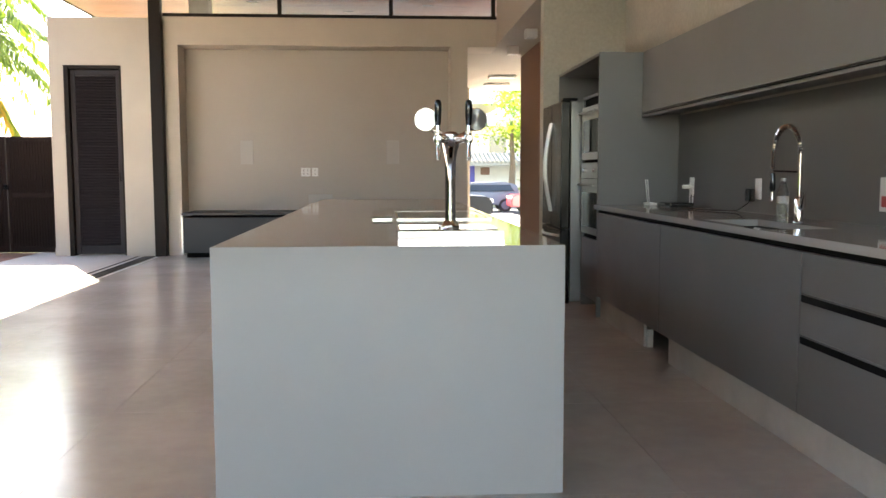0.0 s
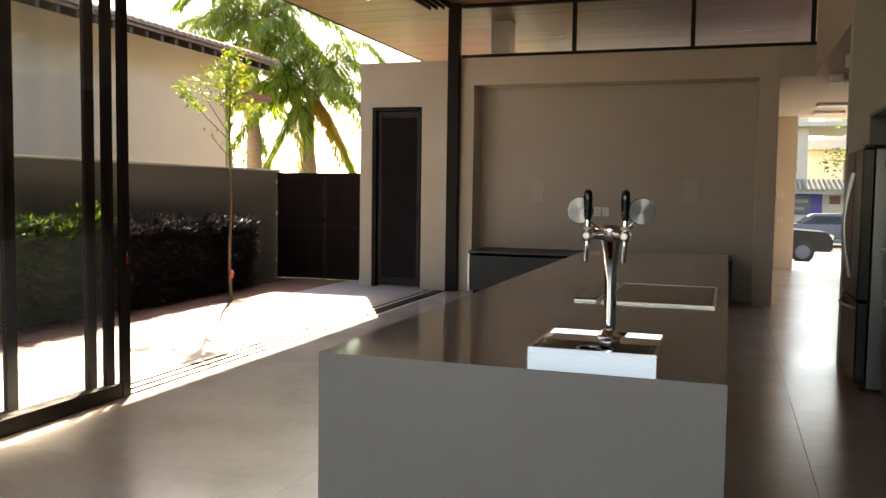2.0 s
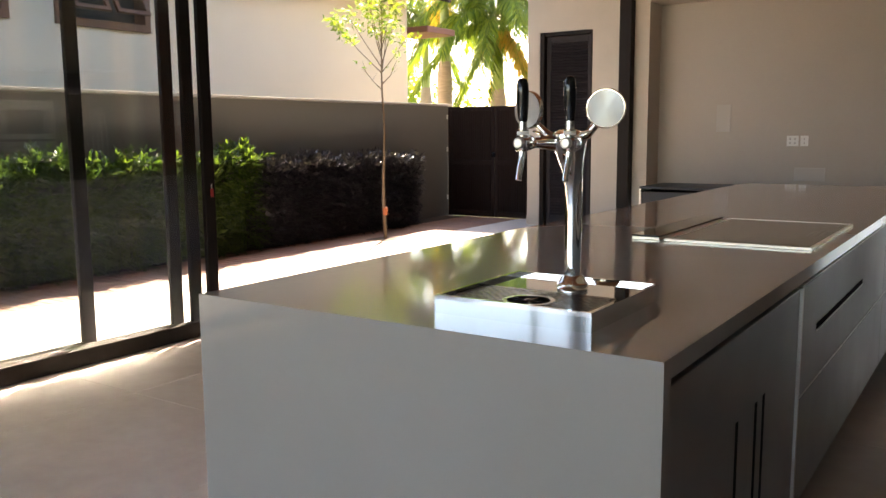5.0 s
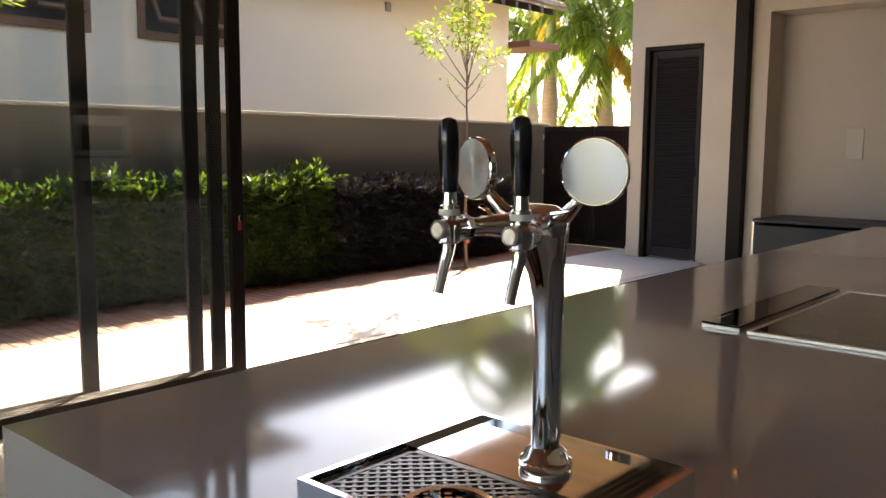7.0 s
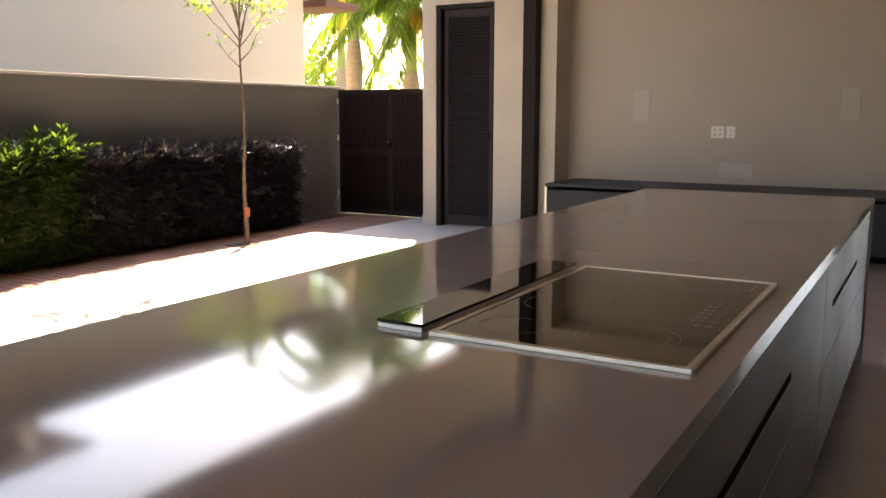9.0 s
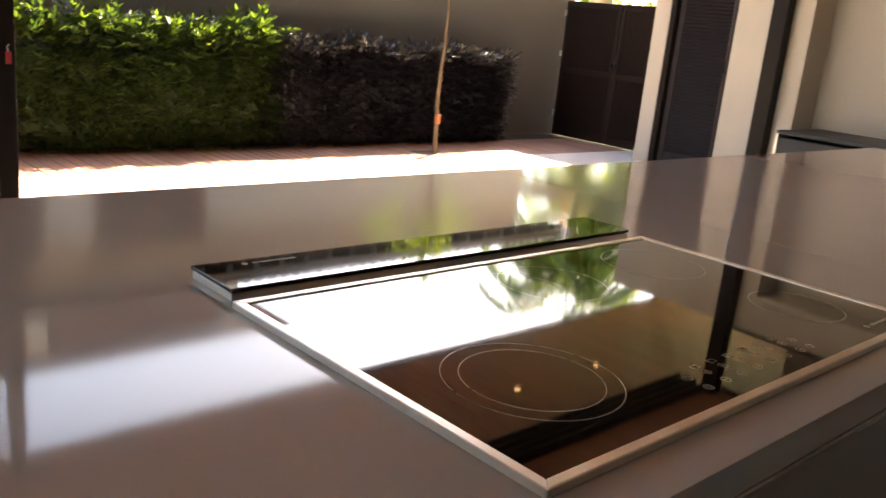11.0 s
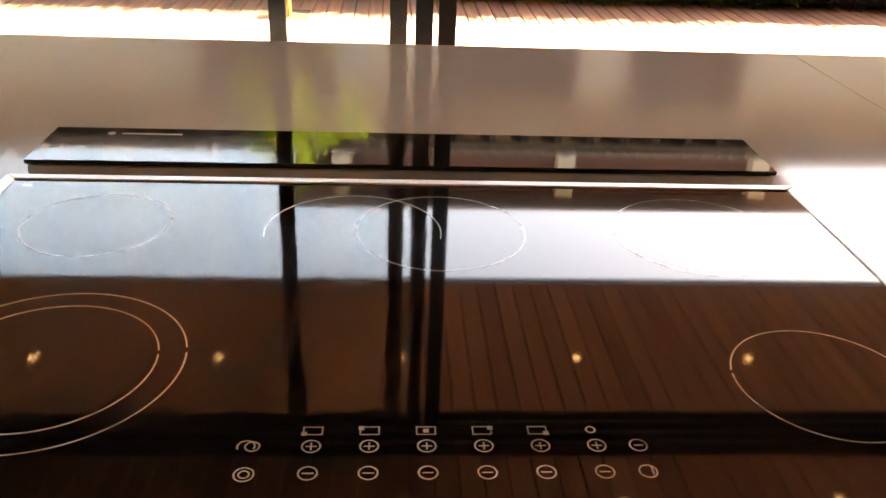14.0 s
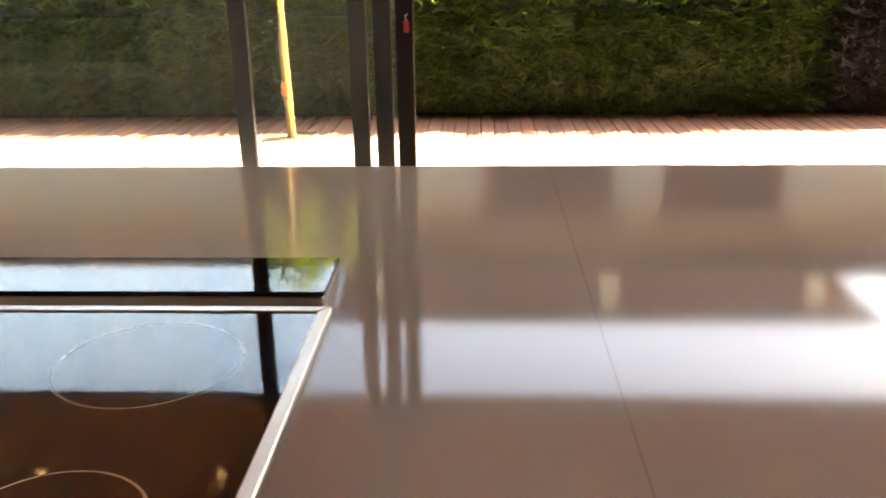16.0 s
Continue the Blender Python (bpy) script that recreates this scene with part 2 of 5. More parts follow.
WHITE_PLASTIC = material("white_plastic", (0.75, 0.73, 0.70), 0.4, vary=0.03)
PLATE_PLASTIC = material("taupe_blank_plate", (0.46, 0.42, 0.38), 0.5, vary=0.04)
RED_PLASTIC = material("red_plastic", (0.45, 0.02, 0.02), 0.4)
GLASS = streaked_glass("streaked_blue_green_glass", (0.992, 1.0, 0.993), (0.93, 0.97, 0.985))
CLEAR = glass("clear_glass", (0.95, 0.96, 0.96))
OVEN_GLASS = material("dark_oven_glass", (0.012, 0.012, 0.013), 0.06, spec=0.8, bump=0)
WINDOW_DARK = material("dark_window_pane", (0.03, 0.035, 0.04), 0.06, spec=0.8, bump=0)
BARK = material("thin_brown_bark", (0.13, 0.085, 0.05), 0.9, vary=0.35, scale=12, fine=80, bump=0.2)
BAMBOO = material("yellow_bamboo", (0.50, 0.34, 0.08), 0.6, vary=0.2, scale=8)
ROPE = material("orange_tie", (0.35, 0.10, 0.04), 0.9)
PALM_TRUNK = material("palm_trunk", (0.27, 0.21, 0.16), 0.9, vary=0.3, scale=5, fine=60, bump=0.2, stretch=(1, 1, 6))
CROWNSHAFT = material("green_crownshaft", (0.22, 0.27, 0.08), 0.5, vary=0.2)
LEAF_GREEN = leaf_material("hedge_leaf_green", (0.017, 0.040, 0.012), (0.085, 0.13, 0.028), rough=0.5)
LEAF_PURPLE = leaf_material("hedge_leaf_purple", (0.012, 0.010, 0.015), (0.046, 0.038, 0.052), rough=0.42, through=0.15)
LEAF_TREE = leaf_material("tree_leaf", (0.06, 0.12, 0.02), (0.22, 0.26, 0.05), through=0.5)
LEAF_PALM = leaf_material("palm_leaflet", (0.05, 0.10, 0.025), (0.24, 0.29, 0.055), through=0.5)
LEAF_DRY = leaf_material("dry_palm_leaflet", (0.30, 0.17, 0.03), (0.48, 0.30, 0.08), through=0.5)
SOIL = material("brown_soil", (0.075, 0.05, 0.035), 1.0, vary=0.4, scale=5, bump=0.3)
GRASS = material("dry_lawn", (0.16, 0.17, 0.07), 1.0, vary=0.4, scale=2, fine=40, bump=0.3)
ASPHALT = material("grey_asphalt", (0.06, 0.06, 0.06), 0.9, vary=0.2, fine=150, bump=0.1)
DRIVE = material("pale_driveway", (0.33, 0.31, 0.285), 0.55, vary=0.1, scale=0.8)
FACADE = material("white_facade", (0.52, 0.48, 0.43), 0.85, vary=0.08)
SIGN_BLUE = material("blue_sign", (0.05, 0.05, 0.28), 0.5, vary=0.1)
CAR_BLACK = material("black_car_paint", (0.006, 0.006, 0.007), 0.3, spec=0.25, bump=0, vary=0.05)
CAR_GREY = material("grey_car_paint", (0.085, 0.10, 0.13), 0.3, spec=0.4, bump=0, vary=0.05)
CAR_RED = material("red_car_paint", (0.40, 0.02, 0.02), 0.3, coat=1.0, bump=0, vary=0.05)
TYRE = material("black_rubber", (0.015, 0.015, 0.015), 0.8)
WARM_LAMP = glow("warm_led", (1.0, 0.62, 0.28), 1.0)
LIGHT_BOX = material("white_lamp_housing", (0.72, 0.70, 0.66), 0.5)


# ---- building blocks ----
def box(bm, x0, x1, y0, y1, z0, z1):
    """Adds a box to bm and returns its vertices."""
    m = Matrix.Translation(((x0 + x1) / 2, (y0 + y1) / 2, (z0 + z1) / 2)) @ Matrix.Diagonal((x1 - x0, y1 - y0, z1 - z0, 1))
    return bmesh.ops.create_cube(bm, size=1, matrix=m)["verts"]


def cube(x0, x1, y0, y1, z0, z1, bevel=0.0, segments=1):
    bm = bmesh.new()
    box(bm, x0, x1, y0, y1, z0, z1)
    if bevel:
        bmesh.ops.bevel(bm, geom=bm.edges[:], offset=bevel, segments=segments, affect='EDGES', profile=0.5)
    return bm


def tube(bm, points, radii, sides=12, caps=True):
    """A round tube through points, with one radius or one per point."""
    pts = [Vector(p) for p in points]
    if not isinstance(radii, (list, tuple)):
        radii = [radii] * len(pts)
    rings = []
    side = None
    for i, p in enumerate(pts):
        d = (pts[min(i + 1, len(pts) - 1)] - pts[max(i - 1, 0)]).normalized()
        if side is None:
            side = d.orthogonal().normalized()
        side = (side - d * side.dot(d)).normalized()
        up = d.cross(side)
        rings.append([bm.verts.new(p + (side * math.cos(2 * math.pi * k / sides) + up * math.sin(2 * math.pi * k / sides)) * radii[i]) for k in range(sides)])
    for a, b in zip(rings, rings[1:]):
        for k in range(sides):
            bm.faces.new((a[k], a[(k + 1) % sides], b[(k + 1) % sides], b[k]))
    if caps:
        bm.faces.new(rings[0][::-1])
        bm.faces.new(rings[-1])
    return bm


def lathe(bm, profile, m=Matrix.Identity(4), sides=24):
    """Turns (radius, height) pairs about z, then moves them by m."""
    rings = [[bm.verts.new(m @ Vector((r * math.cos(2 * math.pi * k / sides), r * math.sin(2 * math.pi * k / sides), z))) for k in range(sides)] for r, z in profile]
    for a, b in zip(rings, rings[1:]):
        for k in range(sides):
            bm.faces.new((a[k], a[(k + 1) % sides], b[(k + 1) % sides], b[k]))
    bm.faces.new(rings[0][::-1])
    bm.faces.new(rings[-1])
    return bm


def mesh_of(name, bm, mat, smooth=False):
    bmesh.ops.recalc_face_normals(bm, faces=bm.faces[:])
    me = bpy.data.meshes.new(name)
    bm.to_mesh(me)
    bm.free()
    me.materials.append(mat)
    if smooth:
        me.shade_smooth()
        me.set_sharp_from_angle(angle=radians(40))
    return me


def thing(name, base, label, category, group="", kind=""):
    """An empty at the base of a thing, to carry its parts."""
    e = new(name)
    e.empty_display_size = 0.1
    e.location = base
    return tagged(e, label, category, group, kind)


def base_of(ob):
    p = Vector(ob.location)
    while ob.parent:
        ob = ob.parent
        p = Vector(ob.location) if ob.type == 'EMPTY' else p
    return p


def part(name, bm, mat, parent, label="", smooth=False):
    """Links a bmesh, given in world places, as one mesh under a thing or a part."""
    ob = new(name, mesh_of(name, bm, mat, smooth))
    ob.parent = parent
    if parent.type == 'EMPTY':
        ob.matrix_parent_inverse = Matrix.Translation(-Vector(parent.location))
    if label:
        ob["label"] = label
    return ob


def solid(name, bm, mat, label, category, group="", kind="", smooth=False):
    """A thing that is one mesh."""
    return tagged(new(name, mesh_of(name, bm, mat, smooth)), label, category, group, kind)


def shared_piece(name, me, parent, m):
    """A piece on shared mesh data, at the pose m, under a piece of the setting."""
    ob = bpy.data.objects.new(name, me)
    scene.collection.objects.link(ob)
    ob.parent = parent
    if parent.type == 'EMPTY':
        ob.matrix_parent_inverse = Matrix.Translation(-Vector(parent.location))
    ob.matrix_basis = m
    return ob


def leaf_quads(bm, p, direction, normal, length, width):
    """One folded leaf of four corners from p along direction."""
    d = direction.normalized()
    s = d.cross(normal)
    if s.length < 1e-4:
        s = d.orthogonal()
    s = s.normalized() * width / 2
    n = s.cross(d).normalized() * width * 0.12
    a, b, c, e = bm.verts.new(p), bm.verts.new(p + d * length * 0.45 + s + n), bm.verts.new(p + d * length), bm.verts.new(p + d * length * 0.45 - s + n)
    bm.faces.new((a, b, c))
    bm.faces.new((a, c, e))


# ---- large structure ----
CEIL = 4.05
ISL = (-0.075, 1.16, 4.43, 9.74)   # island: x0, x1, y0, y1
TOP = 0.90

# ground: level round the house, falling to the street beyond the hall
bm = bmesh.new()
profile = [(-200, -0.06), (20.6, -0.06), (35.0, -0.90), (400, -0.90)]
xs = [-900, -60, 60, 900]
rows = [[bm.verts.new((x, y, z)) for x in xs] for y, z in profile]
for a, b in zip(rows, rows[1:]):
    for i in range(len(xs) - 1):
        bm.faces.new((a[i], a[i + 1], b[i + 1], b[i]))
solid("ground", bm, GRASS, "dry lawn and earth round the house", "ground", kind="structure")
bm = bmesh.new()
for a, b in zip([(20.6, -0.004), (35, -0.84), (40, -0.84)], [(35, -0.84), (40, -0.84), (40.01, -0.87)]):
    vs = [bm.verts.new((x, y, z)) for (y, z) in (a, b) for x in (-2, 16)]
    bm.faces.new((vs[0], vs[1], vs[3], vs[2]))
solid("pavement", bm, DRIVE, "pale driveway sloping to the street", "driveway", kind="structure")
solid("road", cube(-60, 60, 40, 51, -0.895, -0.87), ASPHALT, "grey asphalt street", "road", kind="structure")

floor = thing("floor", (0, 0, 0), "large grey satin porcelain floor tiles", "floor", kind="structure")
part("bed", cube(-2.6, 6.0, -3.0, 20.6, -0.06, -0.012), GROUT, floor)
paving = thing("pavement", (-3.6, 5, 0), "pale porcelain paving outside the sliding doors", "paving", kind="structure")
part("bed", cube(-4.5, -3.0, -3.0, 20.6, -0.06, -0.012), GROUT, paving)
deck = thing("deck", (-4.95, 5, 0), "terracotta wooden deck along the hedge", "deck", kind="structure")
part("joist_bed", cube(-5.42, -4.5, -3.0, 14.2, -0.06, -0.035), SOIL, deck)

solid("terrace", cube(-5.4, 8.0, -4.4, -3.0, -0.06, -0.004), DRIVE, "pale paved terrace at the open side of the kitchen", "terrace", kind="structure")
solid("deck_south", cube(-5.4, 8.0, -7.4, -4.401, -0.06, -0.004), DECK, "terracotta wooden deck beside the pool", "deck", kind="structure")
solid("water", cube(-5.0, 6.0, -13.5, -7.4, -0.06, -0.03), WATER, "teal swimming pool water beyond the terrace", "pool", kind="structure")
# added out of view; grey and low so it bounces little light back
solid("wall_far_closing", cube(-9.0, 9.0, -17.2, -17.0, -0.06, 1.9), WALL_GREY, "unseen plain grey wall added to close the garden behind the pool", "wall", kind="structure")

# sliding door threshold with three track grooves
sill = thing("trim_threshold", (-2.8, 5, 0), "pale stone threshold with dark sliding tracks", "threshold", kind="structure")
part("sill", cube(-3.0, -2.6, -3.0, 13.5, -0.06, -0.004), PAVING, sill)
for x in (-2.90, -2.80, -2.70):
    part("track", cube(x - 0.010, x + 0.010, -3.0, 13.5, -0.004, 0.002), BLACK_GAP, sill)
part("channel", cube(-2.78, -2.66, 10.9, 13.5, -0.003, 0.004), STEEL_BROWN, sill, "dark bronze floor channel")

# ceiling and eaves: varnished boards in one mesh
bm = bmesh.new()
# boards and slab south of y -3 are unseen, added to block sky light
y = -6.0
while y < 22.0:
    box(bm, -4.80, 2.1 if y < 9.65 else 2.05, y, y + 0.143, CEIL, CEIL + 0.05)
    y += 0.15
box(bm, 2.1, 2.9, -3.0, 9.7, CEIL, CEIL + 0.05)
box(bm, -4.85, 3.2, -6.1, 22.0, CEIL + 0.052, CEIL + 0.35)
solid("ceiling", bm, CEIL_WOOD, "varnished wooden board ceiling running out as eaves, unseen south end added", "ceiling", kind="structure")
solid("trim_fascia", cube(-4.90, -4.855, -6.1, 22.0, CEIL + 0.012, CEIL + 0.38), STEEL_BROWN, "dark bronze fascia along the eaves", "fascia", kind="structure")

# kitchen wall and the room behind the camera
solid("wall_east", cube(2.86, 3.1, -3.0, 9.7, -0.06, CEIL), CONCRETE, "burnt cement wall above the kitchen cabinets", "wall", kind="structure")
solid("wall_stub", cube(2.06, 3.1, 9.702, 9.86, -0.06, CEIL), CONCRETE, "burnt cement wall return beside the fridge", "wall", kind="structure")
solid("steel_post", cube(-2.66, -2.50, -3.15, -3.01, -0.004, CEIL - 0.001, 0.004), STEEL_BROWN, "dark bronze steel post at the open terrace side", "post", kind="structure")

# wall with the television niche
bm = bmesh.new()
box(bm, -2.5, -2.31, 13.64, 14.3, -0.06, 3.30)
box(bm, 1.47, 1.71, 13.64, 14.3, -0.06, 2.92)
box(bm, -2.31, 1.71, 13.64, 14.3, 2.92, 3.30)
solid("wall_north", bm, PLASTER, "beige plaster wall framing a deep niche", "wall", kind="structure")
solid("wall_niche", cube(-2.31, 1.47, 14.06, 14.29, -0.06, 2.919), PLASTER_NICHE, "taupe back wall of the television niche", "wall", kind="structure")
solid("beam", cube(1.712, 2.12, 13.64, 14.3, 2.92, 3.30), PLASTER, "beige beam over the hall entrance", "beam", kind="structure")

# clerestory glazing over the niche wall
win = thing("window_1", (0, 13.66, 3.3), "clerestory glazing with dark bronze frame", "window", kind="structure")
part("sill", cube(-2.5, 2.12, 13.64, 13.72, 3.302, 3.345), STEEL_BROWN, win)
part("head", cube(-2.5, 2.12, 13.64, 13.72, 4.0, 4.048), STEEL_BROWN, win)
for x in (-0.91, 0.635, 2.075):
    part("mullion", cube(x - 0.028, x + 0.028, 13.645, 13.715, 3.345, 4.0), STEEL_BROWN, win)
for a, b in ((-2.5, -0.938), (-0.882, 0.607), (0.663, 2.047)):
    p = part("pane", cube(a, b, 13.675, 13.683, 3.345, 4.0), CLEAR, win)
    p.visible_shadow = False
solid("column", cube(-2.42, -2.12, 14.9, 15.2, 3.3, CEIL), STEEL, "grey concrete column behind the clerestory", "column", kind="structure")
solid("roof", cube(-2.6, 2.05, 14.3, 20.5, 3.05, 3.28), PAVING, "pale flat roof slab behind the clerestory", "roof", kind="structure")

# slab over the hall, hall walls
bm = bmesh.new()
box(bm, 2.12, 6.0, 9.862, 13.64, 2.95, CEIL)
box(bm, 2.12, 6.0, 13.64, 20.3, 2.95, 3.3)
box(bm, -2.6, 2.12, 14.302, 20.3, 2.95, 3.04)
solid("ceiling_hall", bm, SLAB, "taupe painted slab over the hall", "ceiling", kind="structure")
bm = bmesh.new()
box(bm, -2.6, 2.36, 19.8, 20.0, -0.06, 2.95)
solid("wall_hall", bm, HOUSE_CREAM, "cream end wall of the hall with two switches", "wall", kind="structure")
solid("wall_west", cube(-2.6, -2.5, 14.3, 20.0, -0.06, 2.95), PLASTER, "beige plaster wall of the hall", "wall", kind="structure")
bm = bmesh.new()
box(bm, 2.70, 2.86, 9.862, 14.8, -0.06, 2.949)
solid("wall_hall_side", bm, RAFTER, "dark backing wall behind the wooden panelling", "wall", kind="structure")
panel = thing("wall_panel", (2.65, 12, 0), "reddish vertical wooden panelling along the hall", "panelling", kind="structure")
slat_me = mesh_of("slat", cube(-0.02, 0.02, -0.041, 0.041, 0.0, 2.94, 0.004), PANEL_WOOD)
y = 9.92
while y < 14.78:
    shared_piece("slat", slat_me, panel, Matrix.Translation((2.675, y, 0.0)))
    y += 0.097
solid("wall_porch", cube(5.9, 6.0, 9.86, 20.3, -0.06, 2.95), PLASTER, "beige porch wall beyond the hall", "wall", kind="structure")

# pier with the louvred door
pier = thing("wall_pier", (-3.4, 14.4, 0), "beige textured plaster block with a tall doorway", "wall", kind="structure")
for a in ((-4.05, -3.865, 13.64, 15.2, -0.06, 3.28), (-3.085, -2.67, 13.64, 15.2, -0.06, 3.28), (-3.865, -3.085, 13.64, 15.2, 2.635, 3.28), (-3.865, -3.085, 13.80, 15.2, -0.06, 2.635), (-2.67, -2.5, 13.72, 15.2, -0.06, 3.28)):
    part("masonry", cube(*a), PLASTER, pier)
skirt = [(-4.058, -3.865), (-3.085, -2.67)]
for a, b in skirt:
    solid("baseboard", cube(a, b, 13.632, 13.6395, -0.004, 0.12), PLASTER, "low plaster skirting band", "skirting", kind="structure")

door = thing("door_1", (-3.475, 13.72, 0), "tall dark louvred door in a dark frame", "door", kind="structure")
part("jamb", cube(-3.863, -3.80, 13.645, 13.795, 0.0, 2.633, 0.004), STEEL_BROWN, door)
part("jamb", cube(-3.12, -3.087, 13.66, 13.795, 0.0, 2.633, 0.004), STEEL_BROWN, door)
part("head", cube(-3.80, -3.12, 13.655, 13.795, 2.585, 2.633, 0.004), STEEL_BROWN, door)
leaf = part("door_leaf", cube(-3.798, -3.122, 13.752, 13.79, 0.02, 2.58), DOOR_DARK, door)
for a, b in ((-3.798, -3.735), (-3.185, -3.122)):
    part("stile", cube(a, b, 13.72, 13.744, 0.02, 2.58, 0.003), DOOR_DARK, leaf)
for a, b in ((0.02, 0.13), (2.50, 2.58)):
    part("rail", cube(-3.734, -3.186, 13.722, 13.744, a, b, 0.003), DOOR_DARK, leaf)
bm = bmesh.new()
for v in box(bm, -0.274, 0.274, -0.003, 0.003, -0.021, 0.021):
    v.co = Matrix.Rotation(radians(-48), 3, 'X') @ v.co
louvre_me = mesh_of("louvre", bm, DOOR_DARK)
z = 0.155
while z < 2.49:
    shared_piece("louvre", louvre_me, leaf, Matrix.Translation((-3.46, 13.730, z)))
    z += 0.0385
handle = part("door_handle", tube(bmesh.new(), [(-3.15, 13.72, 1.05), (-3.15, 13.67, 1.05), (-3.15, 13.665, 1.16)], 0.012), STEEL_BROWN, leaf, "small dark door handle", smooth=True)

solid("steel_post", cube(-2.66, -2.502, 13.50, 13.638, -0.004, CEIL - 0.001, 0.004), STEEL_BROWN, "dark bronze steel post between glazing and niche wall", "post", kind="structure")
header = thing("trim_header", (-2.8, 5, CEIL), "dark bronze head track of the sliding doors", "track", kind="structure")
for x in (-2.93, -2.83, -2.73, -2.63):
    part("rail", cube(x - 0.012, x + 0.012, -3.0, 13.5, CEIL - 0.09, CEIL - 0.001), STEEL_BROWN, header)


def sliding_panel(x, y0, y1, split=None):
    """One tall glazed leaf: stiles, rails and a pane."""
    top = CEIL - 0.06
    g = thing("sliding_door", (x, (y0 + y1) / 2, 0), "tall sliding glass door leaf with dark bronze frame", "sliding door", "sliding door leaves")
    for y in (y0, y1 - 0.085):
        part("stile", cube(x - 0.018, x + 0.018, y, y + 0.085, 0.002, top, 0.003), STEEL_BROWN, g)
    part("bottom_rail", cube(x - 0.0165, x + 0.0165, y0 + 0.085, y1 - 0.085, 0.002, 0.10, 0.003), STEEL_BROWN, g)
    part("top_rail", cube(x - 0.0165, x + 0.0165, y0 + 0.085, y1 - 0.085, top - 0.08, top, 0.003), STEEL_BROWN, g)
    p = part("pane", cube(x - 0.004, x + 0.004, y0 + 0.085, y1 - 0.085, 0.10, top - 0.08), GLASS, g)
    p.visible_shadow = False
    return g


sliding_panel(-2.693, 4.02, 6.777)
sliding_panel(-2.735, 3.92, 6.667)
sliding_panel(-2.777, 3.82, 6.542)
sliding_panel(-2.840, 3.86, 5.947)
sliding_panel(-2.748, 0.55, 3.63)
sliding_panel(-2.790, -2.4, 0.62)
tag = thing("key_tag", (-2.671, 6.745, 0.94), "small red key tag hanging on a sliding door lock", "key tag")
part("tag", cube(-2.673, -2.667, 6.733, 6.757, 0.90, 0.955, 0.002), RED_PLASTIC, tag)
part("ring", tube(bmesh.new(), [(-2.670, 6.745, 0.955), (-2.670, 6.740, 0.975), (-2.673, 6.750, 0.985)], 0.003, 6), STEEL, tag)

# ---- garden ----
gw = thing("wall_garden", (-5.9, 5, 0), "dark grey rendered garden wall with pale coping", "garden wall", kind="structure")
part("wall_body", cube(-6.0, -5.80, -6.0, 14.4, -0.06, 1.70), WALL_GREY, gw)
part("coping", cube(-6.02, -5.78, -6.0, 14.4, 1.702, 1.735, 0.004), COPING, gw)
solid("garden_bed", cube(-5.80, -5.42, -6.0, 14.2, -0.06, -0.008), SOIL, "narrow soil bed under the hedge", "soil", kind="structure")

gate = thing("gate", (-5.0, 14.24, 0), "dark brown double gate with vertical slats", "gate")
for x0, x1 in ((-5.77, -4.93), (-4.915, -4.07)):
    g = part("gate_leaf", cube(x0, x1, 14.25, 14.275, 0.004, 1.685), GATE_BROWN, gate)
    for a, b in ((x0, x0 + 0.05), (x1 - 0.05, x1)):
        part("stile", cube(a, b, 14.225, 14.249, 0.004, 1.685, 0.003), GATE_BROWN, g)
    for a, b in ((0.004, 0.09), (0.80, 0.87), (1.62, 1.685)):
        part("rail", cube(x0 + 0.05, x1 - 0.05, 14.227, 14.249, a, b, 0.003), GATE_BROWN, g)
    x = x0 + 0.07
    slat = mesh_of("slat", cube(-0.012, 0.012, -0.006, 0.006, 0.0, 1.0), GATE_BROWN)
    while x < x1 - 0.06:
        for z0, z1 in ((0.095, 0.795), (0.875, 1.615)):
            shared_piece("slat", slat, g, Matrix.Translation((x, 14.238, z0)) @ Matrix.Diagonal((1, 1, z1 - z0, 1)))
        x += 0.04
for z in (0.25, 1.0, 1.5):
    part("hinge", cube(-5.785, -5.765, 14.205, 14.224, z, z + 0.07, 0.003), STEEL, gate)
part("latch", cube(-4.96, -4.90, 14.19, 14.224, 0.92, 0.99, 0.004), BLACK_PLASTIC, gate)


